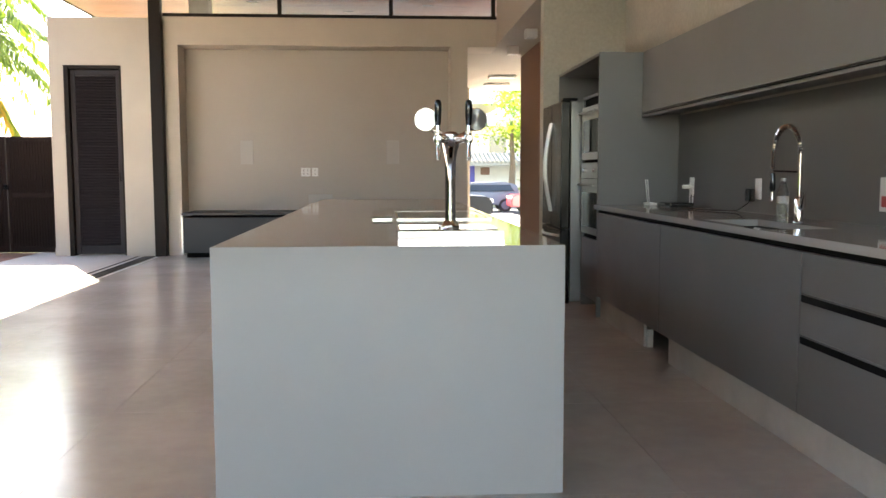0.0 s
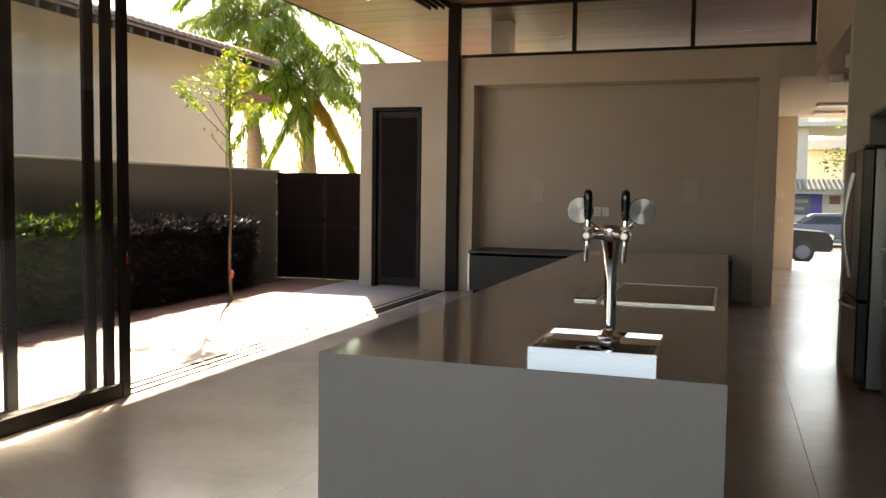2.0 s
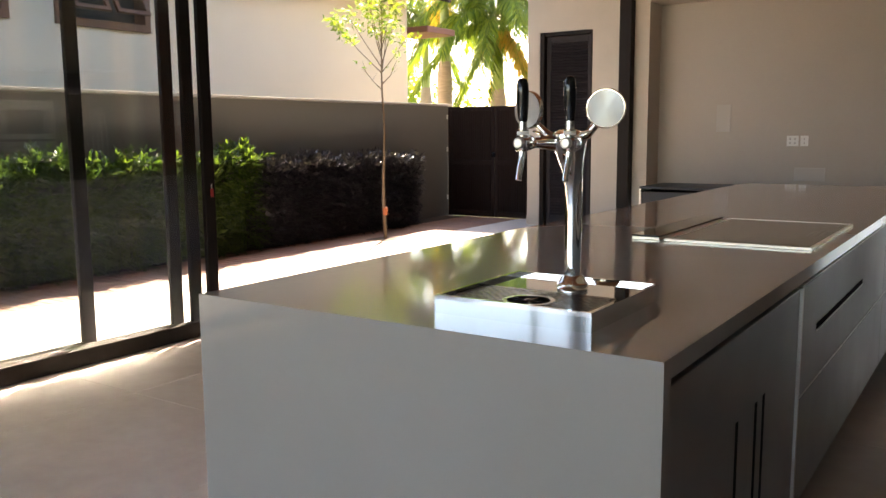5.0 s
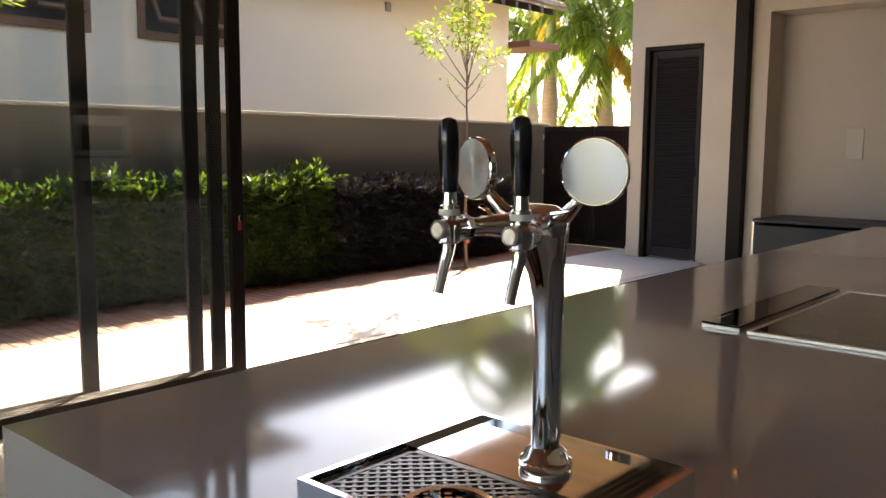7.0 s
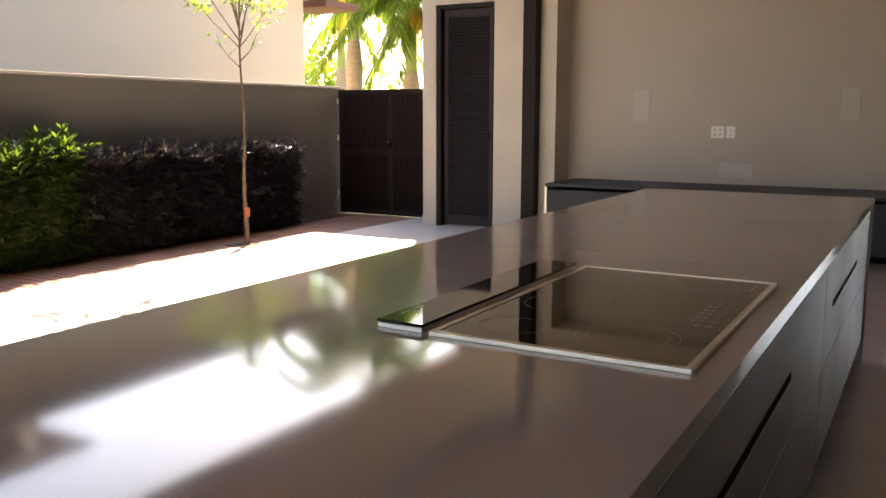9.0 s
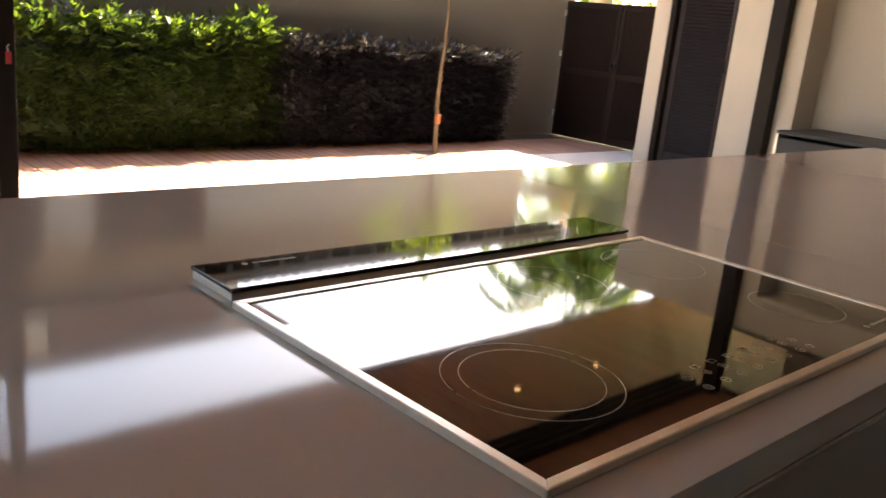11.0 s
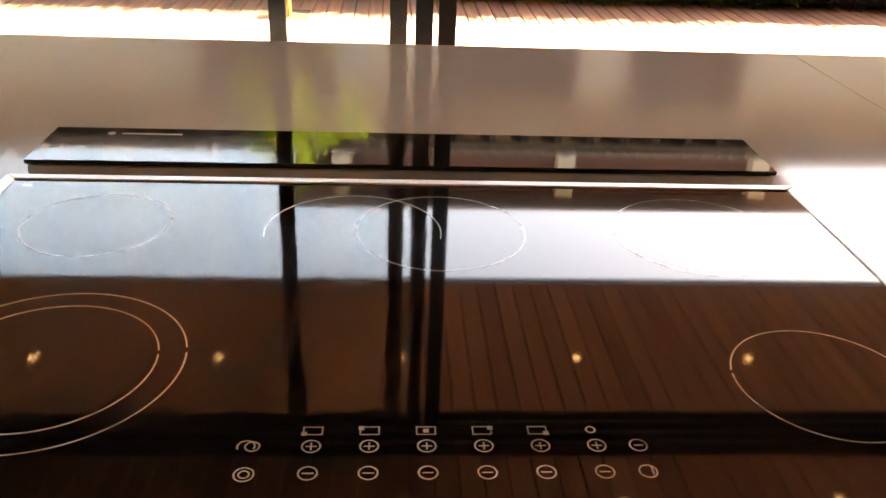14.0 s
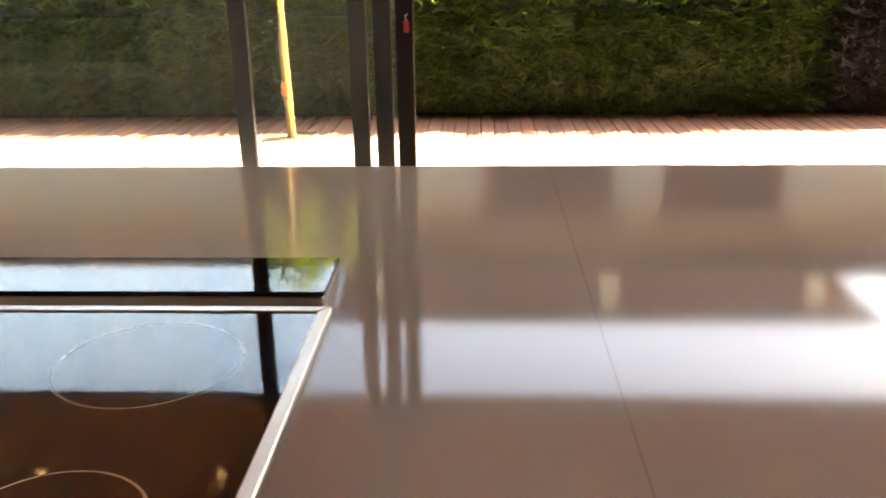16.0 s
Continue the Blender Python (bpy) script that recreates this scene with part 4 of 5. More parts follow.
bm = cube(0.4758, 0.4789, 6.150, 6.220, TOP + 0.0170, TOP + 0.0181)
part("maker_mark", bm, INK, hd)
part("maker_mark", lathe(bmesh.new(), [(0.0045, 0.0), (0.0045, 0.001)], Matrix.Translation((0.4773, 6.138, TOP + 0.0171)), 14), INK, hd)

# ---- beer tap: tray and tower ----
tx0, tx1, ty0, ty1, tz = 0.573, 0.960, 4.563, 4.960, TOP + 0.042
tray = thing("drip_tray", ((tx0 + tx1) / 2, (ty0 + ty1) / 2, TOP), "square stainless steel drip tray on the worktop", "drip tray")
bm = bmesh.new()
t_ = 0.010
for a in ((tx0, tx1, ty0, ty0 + t_), (tx0, tx1, ty1 - t_, ty1), (tx0, tx0 + t_, ty0 + t_, ty1 - t_), (tx1 - t_, tx1, ty0 + t_, ty1 - t_)):
    box(bm, *a, TOP, tz)
part("rim", bm, CHROME, tray, "polished steel rim")
part("pan", cube(tx0 + t_, tx1 - t_, ty0 + t_, ty1 - t_, TOP + 0.001, TOP + 0.012), CHROME, tray)
part("shelf", cube(tx0 + t_, tx1 - t_, 4.775, ty1 - t_, TOP + 0.012, tz - 0.008), CHROME, tray, "polished steel shelf under the tower")
# perforated grate: strips crossing each other round a central hole
gx0, gx1, gy0, gy1 = tx0 + t_ + 0.004, tx1 - t_ - 0.004, ty0 + t_ + 0.004, 4.772
gc = ((gx0 + gx1) / 2, 4.655)
bm = bmesh.new()
pitch, strip = 0.0155, 0.0055
for sgn in (-1, 1):
    d = Vector((1, sgn, 0)).normalized()
    n = Vector((-d.y, d.x, 0))
    k = -32
    while k < 33:
        off = Vector((gc[0], gc[1], 0)) + n * (k * pitch)
        steps = 140
        inside = []
        for i in range(steps + 1):
            p = off + d * (i / steps * 0.62 - 0.31)
            ok = gx0 < p.x < gx1 and gy0 < p.y < gy1 and (p.x - gc[0]) ** 2 + (p.y - gc[1]) ** 2 > 0.056 ** 2
            if ok:
                inside.append(p)
            if (not ok or i == steps) and len(inside) > 1:
                a, b = inside[0], inside[-1]
                zt = tz - 0.009 + (0.0004 if sgn > 0 else 0)
                vs = [bm.verts.new(q) for q in (a + n * strip / 2, a - n * strip / 2, b - n * strip / 2, b + n * strip / 2)]
                for v in vs:
                    v.co.z = zt
                f = bm.faces.new(vs)
                lo = [bm.verts.new((v.co.x, v.co.y, zt - 0.002)) for v in vs]
                for q in range(4):
                    bm.faces.new((vs[q], lo[q], lo[(q + 1) % 4], vs[(q + 1) % 4]))
            if not ok:
                inside = []
        k += 1
for a in ((gx0, gx1, gy0, gy0 + 0.012), (gx0, gx1, gy1 - 0.012, gy1), (gx0, gx0 + 0.018, gy0, gy1), (gx1 - 0.018, gx1, gy0, gy1)):
    box(bm, *a, tz - 0.0108, tz - 0.0082)
grate = part("grate", bm, GRATE, tray, "perforated steel grate")
bm = bmesh.new()
prev = None
for k in range(41):
    a = 2 * math.pi * k / 40
    pair = [bm.verts.new((gc[0] + r * math.cos(a), gc[1] + r * math.sin(a), tz - 0.0078)) for r in (0.050, 0.060)]
    if prev:
        bm.faces.new((prev[0], prev[1], pair[1], pair[0]))
    prev = pair
part("rinser_ring", bm, CHROME, grate)
bm = bmesh.new()
lathe(bm, [(0.050, 0.0), (0.050, 0.003)], Matrix.Translation((gc[0], gc[1], TOP + 0.013)), 32)
part("rinser_bowl", bm, BLACK_PLASTIC, grate, "black glass rinser bowl")
bm = bmesh.new()
for k in range(5):
    a = 2 * math.pi * k / 5 + 0.3
    tube(bm, [(gc[0], gc[1], tz - 0.012), (gc[0] + 0.05 * math.cos(a), gc[1] + 0.05 * math.sin(a), tz - 0.012)], 0.0035, 6)
lathe(bm, [(0.011, -0.006), (0.012, 0.0), (0.004, 0.006)], Matrix.Translation((gc[0], gc[1], tz - 0.010)), 14)
part("rinser_spider", bm, BLACK_PLASTIC, grate, smooth=True)

cx, cy = 0.785, 4.845
tw = thing("beer_tower", (cx, cy, tz - 0.008), "chrome two tap beer tower with black handles", "beer tap")
part("foot", lathe(bmesh.new(), [(0.036, 0.0), (0.038, 0.004), (0.038, 0.012), (0.033, 0.016), (0.030, 0.024), (0.022, 0.032)], Matrix.Translation((cx, cy, tz - 0.008)), 32), CHROME, tw, smooth=True)
# column: slightly flattened, flaring forward into the head
bm = bmesh.new()
prof = [(0.955, 0.0215, 0.0205, 0.0), (1.00, 0.0205, 0.0205, 0.0), (1.12, 0.0205, 0.0215, 0.0), (1.18, 0.022, 0.024, 0.002), (1.215, 0.023, 0.030, 0.008), (1.245, 0.029, 0.040, 0.017), (1.27, 0.036, 0.046, 0.025), (1.288, 0.041, 0.047, 0.030), (1.303, 0.038, 0.043, 0.032), (1.312, 0.024, 0.030, 0.032), (1.315, 0.004, 0.005, 0.032)]
rings = [[bm.verts.new((cx + rx * math.cos(2 * math.pi * k / 28), cy - sh + ry * math.sin(2 * math.pi * k / 28), z)) for k in range(28)] for z, rx, ry, sh in prof]
for a, b in zip(rings, rings[1:]):
    for k in range(28):
        bm.faces.new((a[k], a[(k + 1) % 28], b[(k + 1) % 28], b[k]))
bm.faces.new(rings[0][::-1])
bm.faces.new(rings[-1])
part("column", bm, CHROME, tw, smooth=True)
AZ = 1.284
for s in (-1, 1):
    hx, ty = cx + s * 0.058, cy - 0.148
    arm = part("arm", tube(bmesh.new(), [(cx + s * 0.012, cy - 0.040, AZ - 0.002), (cx + s * 0.036, cy - 0.075, AZ), (cx + s * 0.052, cy - 0.100, AZ), (hx, cy - 0.118, AZ), (hx, ty, AZ)], [0.020, 0.0165, 0.0125, 0.0135, 0.0155], 18), CHROME, tw, smooth=True)
    part("flow_lever", tube(bmesh.new(), [(cx + s * 0.044, cy - 0.080, AZ + 0.014), (cx + s * 0.052, cy - 0.076, AZ + 0.022), (cx + s * 0.074, cy - 0.066, AZ + 0.026)], [0.004, 0.0035, 0.003], 8), CHROME, arm, smooth=True)
    part("coupling", lathe(bmesh.new(), [(0.013, 0.0), (0.0175, 0.001), (0.0175, 0.012), (0.013, 0.013)], Matrix.Translation((hx, cy - 0.112, AZ)) @ Matrix.Rotation(radians(90), 4, 'X'), 8), CHROME, arm)
    tap = part("tap_body", lathe(bmesh.new(), [(0.009, -0.020), (0.0155, -0.016), (0.0165, 0.006), (0.0105, 0.012), (0.0095, 0.014), (0.0130, 0.015), (0.0130, 0.030), (0.010, 0.031), (0.0095, 0.036), (0.0085, 0.052)], Matrix.Translation((hx, ty, AZ)), 20), CHROME, tw, smooth=True)
    part("collar", lathe(bmesh.new(), [(0.0132, 0.0), (0.0138, 0.002), (0.0138, 0.006), (0.0132, 0.008)], Matrix.Translation((hx, ty, AZ + 0.018)), 20), WHITE_PLASTIC, tap, "pale plastic collar", smooth=True)
    screw = part("cap_screw", lathe(bmesh.new(), [(0.0125, 0.0), (0.0125, 0.010), (0.010, 0.012), (0.0095, 0.0108), (0.0, 0.0108)], Matrix.Translation((hx, ty - 0.013, AZ)) @ Matrix.Rotation(radians(90), 4, 'X'), 20), STEEL, tap)
    part("spout", tube(bmesh.new(), [(hx, ty - 0.001, AZ - 0.012), (hx, ty - 0.003, AZ - 0.030), (hx, ty - 0.011, AZ - 0.052), (hx, ty - 0.019, AZ - 0.076), (hx, ty - 0.021, AZ - 0.083)], [0.0105, 0.0085, 0.0075, 0.0072, 0.0072], 16), CHROME, tap, smooth=True)
    part("tap_handle", lathe(bmesh.new(), [(0.0095, 0.0), (0.0110, 0.006), (0.0132, 0.035), (0.0142, 0.062), (0.0134, 0.084), (0.0098, 0.093), (0.003, 0.096)], Matrix.Translation((hx, ty, AZ + 0.048)) @ Matrix.Rotation(radians(2), 4, 'X'), 24), BLACK_PLASTIC, tap, "glossy black handle", smooth=True)
    dc = Vector((cx + s * 0.099, cy - 0.050, 1.360))
    part("disc_arm", tube(bmesh.new(), [(cx + s * 0.022, cy - 0.035, 1.292), (cx + s * 0.052, cy - 0.040, 1.302), (cx + s * 0.078, cy - 0.043, 1.328)], [0.011, 0.0105, 0.007], 12), CHROME, tw, smooth=True)
    face = Vector((s * 0.30, -1.0, 0.0)).normalized().to_track_quat("Z", "Y").to_matrix().to_4x4()
    disc = part("badge_disc", lathe(bmesh.new(), [(0.030, -0.012), (0.0425, -0.010), (0.0445, -0.008), (0.0445, 0.0), (0.0425, 0.0018)], Matrix.Translation(dc) @ face, 48), CHROME, tw, "round metal badge holder", smooth=True)
    part("badge_face", lathe(bmesh.new(), [(0.0418, 0.0014), (0.0412, 0.0024)], Matrix.Translation(dc) @ face, 48), SPUN, disc, "blank spun aluminium face")

# ---- kitchen run along the east wall ----
FX = 2.20
TOEX = 2.235


def base_unit(ya, yb, fronts, label):
    u = thing("base_cabinet", (2.5, (ya + yb) / 2, 0.17), label, "cabinet", "kitchen base cabinets")
    part("body", cube(FX + 0.022, 2.858, ya, yb, 0.17, 0.835), BLACK_GAP, u)
    for z0, z1, slot in fronts:
        f = part("door" if len(fronts) == 1 else "drawer", cube(FX, FX + 0.02, ya + 0.0015, yb - 0.0015, z0, z1, 0.0015), LACQUER, u)
        if slot:
            # the groove's shade, drawn as a black strip on the flat front
            part("handle_groove_shade", cube(FX - 0.0012, FX + 0.001, ya + 0.01, yb - 0.01, z1 - 0.032, z1 - 0.004), BLACK_GAP, f)
    return u


base_unit(6.552, 8.09, [(0.172, 0.835, 0)], "graphite base cabinet with a plain door")
base_unit(4.785, 6.548, [(0.172, 0.835, 0)], "graphite base cabinet under the sink")
three = [(0.172, 0.495, 1), (0.499, 0.665, 1), (0.669, 0.835, 0)]
base_unit(3.0, 4.781, three, "graphite cabinet with three grooved drawers")
base_unit(1.2, 2.996, three, "graphite cabinet with three grooved drawers")
base_unit(-1.0, 1.196, [(0.172, 0.835, 0)], "graphite base cabinet with a plain door")
toe = thing("toe_kick", (TOEX, 4, 0), "tiled toe kick under the kitchen cabinets", "plinth")
part("strip", cube(TOEX, TOEX + 0.02, -1.0, 6.45, 0.0, 0.168), TILE, toe)
part("strip", cube(TOEX, TOEX + 0.02, 6.95, 8.09, 0.0, 0.168), TILE, toe)
part("inner_wall", cube(2.7, 2.72, 6.45, 6.95, 0.0, 0.168), BLACK_GAP, toe)
solid("foot_block", cube(2.25, 2.29, 6.92, 6.98, 0.0, 0.12, 0.003), TILE, "small pale block under the cabinet", "block")

wt = thing("worktop", (2.5, 4, 0.86), "dark grey quartz worktop with sink cut-out", "worktop")
SX0, SX1, SY0, SY1 = 2.24, 2.54, 5.15, 5.95
for a in ((2.175, 2.858, -1.0, SY0), (2.175, 2.858, SY1, 8.108), (2.175, SX0, SY0, SY1), (SX1, 2.858, SY0, SY1)):
    part("slab", cube(*a, 0.866, TOP), QUARTZ, wt)
part("shadow_gap", cube(2.215, 2.858, -1.0, 8.108, 0.837, 0.8655), BLACK_GAP, wt)
sink = thing("sink", ((SX0 + SX1) / 2, (SY0 + SY1) / 2, 0.70), "stainless steel undermount sink", "sink")
bm = bmesh.new()
box(bm, SX0, SX1, SY0, SY1, 0.70, 0.71)
for a in ((SX0 - 0.01, SX0, SY0, SY1), (SX1, SX1 + 0.01, SY0, SY1), (SX0, SX1, SY0 - 0.01, SY0), (SX0, SX1, SY1, SY1 + 0.01)):
    box(bm, *a, 0.70, 0.8655)
part("bowl", bm, STEEL, sink)
part("drain", lathe(bmesh.new(), [(0.04, 0.71), (0.04, 0.714), (0.02, 0.713)], Matrix.Translation((2.45, 5.5, 0)), 20), CHROME, sink)
sb = thing("splashback", (2.855, 4, TOP), "graphite splashback panels behind the worktop", "splashback")
for a, b in ((-1.0, 2.3), (2.303, 5.20), (5.203, 8.108)):
    part("panel", cube(2.848, 2.859, a, b, TOP + 0.001, 1.60), LACQUER_BACK, sb)

# faucet with spring neck
fx, fy = 2.61, 5.64
fc = thing("kitchen_faucet", (fx, fy, TOP), "chrome kitchen faucet with tall spring neck", "faucet")
part("foot", lathe(bmesh.new(), [(0.026, 0.0), (0.027, 0.006), (0.023, 0.01), (0.023, 0.12), (0.018, 0.128), (0.014, 0.13)], Matrix.Translation((fx, fy, TOP)), 24), CHROME, fc, smooth=True)
part("riser", tube(bmesh.new(), [(fx, fy, TOP + 0.12), (fx, fy, 1.25)], 0.010, 14), CHROME, fc, smooth=True)
arc = [Vector((fx, fy + 0.15 - 0.15 * math.cos(a), 1.25 + 0.14 * math.sin(a))) for a in [math.pi * i / 16 for i in range(17)]]
arc += [Vector((fx, fy + 0.30, 1.21)), Vector((fx, fy + 0.30, 1.17))]
part("hose", tube(bmesh.new(), arc, 0.008, 10), BLACK_PLASTIC, fc, smooth=True)
bm = bmesh.new()
length = 0
coil = []
for i in range(len(arc) - 1):
    a, b = arc[i], arc[i + 1]
    d = (b - a).normalized()
    s = Vector((1, 0, 0))
    u = d.cross(s)
    n = max(1, int((b - a).length / 0.0016))
    for k in range(n):
        f = k / n
        length += (b - a).length / n
        ph = length / 0.0125 * 2 * math.pi
        coil.append(a.lerp(b, f) + (s * math.cos(ph) + u * math.sin(ph)) * 0.0135)
tube(bm, coil, 0.0026, 4)
part("spring", bm, CHROME, fc, smooth=True)
part("spray_head", lathe(bmesh.new(), [(0.010, 0.0), (0.015, 0.01), (0.016, 0.06), (0.012, 0.09), (0.011, 0.10)], Matrix.Translation((fx, fy + 0.30, 1.05)), 18), BLACK_PLASTIC, fc, "black spray head", smooth=True)
part("spray_tip", lathe(bmesh.new(), [(0.008, 0.0), (0.010, 0.04), (0.010, 0.05)], Matrix.Translation((fx, fy + 0.30, 1.0)), 16), CHROME, fc, smooth=True)
part("holder_arm", tube(bmesh.new(), [(fx, fy, 1.155), (fx, fy + 0.29, 1.16)], 0.005, 8), STEEL_DARK, fc)
part("lever", tube(bmesh.new(), [(fx, fy - 0.015, TOP + 0.075), (fx - 0.005, fy - 0.05, TOP + 0.08), (fx - 0.01, fy - 0.075, TOP + 0.16)], [0.015, 0.014, 0.005], 12), CHROME, fc, smooth=True)

bt = thing("water_bottle", (2.69, 5.98, TOP), "clear ribbed plastic water bottle", "bottle")
part("body", lathe(bmesh.new(), [(0.030, 0.001), (0.032, 0.02), (0.029, 0.035), (0.032, 0.05), (0.029, 0.065), (0.032, 0.08), (0.032, 0.13), (0.026, 0.165), (0.013, 0.195), (0.013, 0.205)], Matrix.Translation((2.69, 5.98, TOP)), 18), CLEAR, bt, smooth=True)
part("label_band", lathe(bmesh.new(), [(0.0325, 0.085), (0.0325, 0.125)], Matrix.Translation((2.69, 5.98, TOP)), 18), INK, bt, "pale label band")
part("cap", lathe(bmesh.new(), [(0.0145, 0.205), (0.0145, 0.222)], Matrix.Translation((2.69, 5.98, TOP)), 16), SPUN, bt)

# router with aerials, its cable, sockets on the splashback
rt = thing("router", (2.70, 7.70, TOP), "black wireless router with white aerials", "router")
part("case", cube(2.60, 2.78, 7.55, 7.80, TOP + 0.003, TOP + 0.032, 0.008, 2), BLACK_PLASTIC, rt)
for y, ln in ((7.92, 0.02), (7.96, 0.03)):
    part("aerial", tube(bmesh.new(), [(2.56, y, TOP + 0.02), (2.55, y + ln, TOP + 0.20)], 0.004, 8), WHITE_PLASTIC, rt, "white aerial")
for y in (7.56, 7.62):
    part("aerial", tube(bmesh.new(), [(2.77, y, TOP + 0.02), (2.775, y + 0.02, TOP + 0.18)], 0.004, 8), WHITE_PLASTIC, rt)
part("aerial_base", cube(2.54, 2.60, 7.84, 8.0, TOP + 0.002, TOP + 0.022, 0.004), WHITE_PLASTIC, rt)
solid("power_cable", tube(bmesh.new(), [(2.65, 7.55, TOP + 0.012), (2.60, 7.2, TOP + 0.006), (2.66, 6.95, TOP + 0.006), (2.76, 6.75, TOP + 0.008), (2.81, 6.70, TOP + 0.06), (2.82, 6.69, TOP + 0.09)], 0.004, 6), BLACK_PLASTIC, "thin black power cable lying on the worktop", "cable")


def socket_plate(x, y, z, w, h, label, mat=None, red=False, holes=2, plane="x"):
    s = thing("wall_socket", (x, y, z), label, "wall socket")
    mat = mat or WHITE_PLASTIC
    if plane == "x":
        part("plate", cube(x - 0.008, x, y - w / 2, y + w / 2, z - h / 2, z + h / 2, 0.002), mat, s)
        for k in range(holes):
            dz = (k - (holes - 1) / 2) * h * 0.42
            part("insert", cube(x - 0.0105, x - 0.008, y - w * 0.3, y + w * 0.3, z + dz - h * 0.16, z + dz + h * 0.16, 0.001), RED_PLASTIC if red and k == 0 else mat, s)
    else:
        part("plate", cube(x - w / 2, x + w / 2, y - 0.008, y, z - h / 2, z + h / 2, 0.002), mat, s)
        for k in range(holes):
            dx = (k - (holes - 1) / 2) * w * 0.42
            for q in (-0.2, 0.2):
                part("insert", cube(x + dx - w * 0.07, x + dx + w * 0.07, y - 0.0095, y - 0.008, z + q * h - h * 0.1, z + q * h + h * 0.1, 0.001), PLATE_PLASTIC, s)
    return s


socket_plate(2.847, 6.63, 1.05, 0.08, 0.13, "white wall socket with a black adaptor")
solid("power_adaptor", cube(2.80, 2.836, 6.655, 6.73, 0.97, 1.05, 0.006), BLACK_PLASTIC, "black plug-in power adaptor", "adaptor")
socket_plate(2.847, 7.78, 1.05, 0.08, 0.13, "white wall socket with plugs")
solid("plug", cube(2.77, 2.836, 7.76, 7.80, 1.03, 1.06, 0.006), WHITE_PLASTIC, "white plug in the wall socket", "plug")
socket_plate(2.847, 5.27, 1.05, 0.10, 0.16, "white wall socket with a red insert", red=True)

# upper cabinets
for a, b in ((4.40, 8.105), (1.2, 4.396), (-1.0, 1.196)):
    u = thing("wall_cabinet", (2.7, (a + b) / 2, 1.6), "long grey lift-up wall cabinet", "cabinet", "kitchen wall cabinets")
    part("body", cube(2.575, 2.847, a, b, 1.615, 2.088), LACQUER_UP, u)
    part("door", cube(2.55, 2.573, a + 0.001, b - 0.001, 1.622, 2.09, 0.0015), LACQUER_UP, u)
    part("grip_profile", cube(2.545, 2.60, a, b, 1.585, 1.603, 0.002), LACQUER_UP, u)
    part("groove", cube(2.566, 2.60, a, b, 1.603, 1.6148), BLACK_GAP, u)

# split air conditioner above the wall cabinets
ac = thing("air_conditioner", (2.75, 7.57, 2.50), "white split air conditioner on the cement wall", "air conditioner")
bm = bmesh.new()
prof = [(2.859, 2.50), (2.72, 2.50), (2.655, 2.535), (2.635, 2.60), (2.64, 2.76), (2.67, 2.80), (2.859, 2.80)]
ends = [[bm.verts.new((px, y, pz)) for px, pz in prof] for y in (7.15, 7.98)]
bm.faces.new(ends[0])
bm.faces.new(ends[1][::-1])
for k in range(len(prof)):
    q = (k + 1) % len(prof)
    bm.faces.new((ends[0][k], ends[1][k], ends[1][q], ends[0][q]))
part("body", bm, WHITE_PLASTIC, ac)
part("outlet_flap", cube(2.665, 2.71, 7.20, 7.93, 2.494, 2.4995, 0.001), PLATE_PLASTIC, ac, "pale air outlet flap")

# tall unit: side panel, ovens, open niche above, fridge
tall = thing("tall_cabinet", (2.5, 8.9, 0), "tall graphite cabinet with ovens and open niche above the fridge", "cabinet")
part("side_panel", cube(2.205, 2.858, 8.11, 8.135, 0.0, 2.09, 0.0015), LACQUER, tall)
part("top_panel", cube(2.21, 2.858, 8.135, 9.70, 2.065, 2.09), LACQUER, tall)
part("niche_back", cube(2.83, 2.858, 8.135, 9.70, 0.0, 2.065), LACQUER, tall)
part("far_panel", cube(2.21, 2.829, 9.675, 9.699, 0.0, 2.0645), LACQUER, tall)
part("niche_floor", cube(2.24, 2.83, 8.135, 8.78, 1.775, 1.795), LACQUER, tall)
part("divider", cube(2.24, 2.83, 8.78, 8.80, 0.0, 1.795), LACQUER, tall)
part("oven_housing", cube(2.26, 2.83, 8.135, 8.78, 0.17, 1.775), BLACK_GAP, tall)
part("drawer", cube(2.235, 2.258, 8.14, 8.775, 0.10, 0.60, 0.0015), LACQUER, tall)


def oven(z0, z1, label, name):
    o = thing(name, (2.25, 8.457, z0), label, "oven")
    f = part("door", cube(2.228, 2.26, 8.14, 8.775, z0, z1, 0.003), STEEL, o)
    part("window", cube(2.224, 2.2275, 8.20, 8.715, z0 + 0.06, z1 - 0.11, 0.001), OVEN_GLASS, f)
    part("handle", tube(bmesh.new(), [(2.19, 8.19, z1 - 0.05), (2.19, 8.725, z1 - 0.05)], 0.010, 12), STEEL, f, smooth=True)
    for y in (8.20, 8.715):
        part("handle_post", tube(bmesh.new(), [(2.23, y, z1 - 0.05), (2.19, y, z1 - 0.05)], 0.007, 8), STEEL, f)
    return o


oven(0.64, 1.10, "stainless built-in oven with dark glass", "oven")
cp = thing("oven_control_panel", (2.25, 8.457, 1.11), "stainless oven control panel with two knobs", "control panel")
part("plate", cube(2.228, 2.26, 8.14, 8.775, 1.105, 1.235, 0.003), STEEL, cp)
for y in (8.28, 8.63):
    part("knob", lathe(bmesh.new(), [(0.020, 0.0), (0.019, 0.022), (0.015, 0.025)], Matrix.Translation((2.228, y, 1.17)) @ Matrix.Rotation(radians(-90), 4, 'Y'), 18), CHROME, cp, smooth=True)
oven(1.26, 1.70, "stainless built-in microwave oven with dark glass", "microwave_oven")

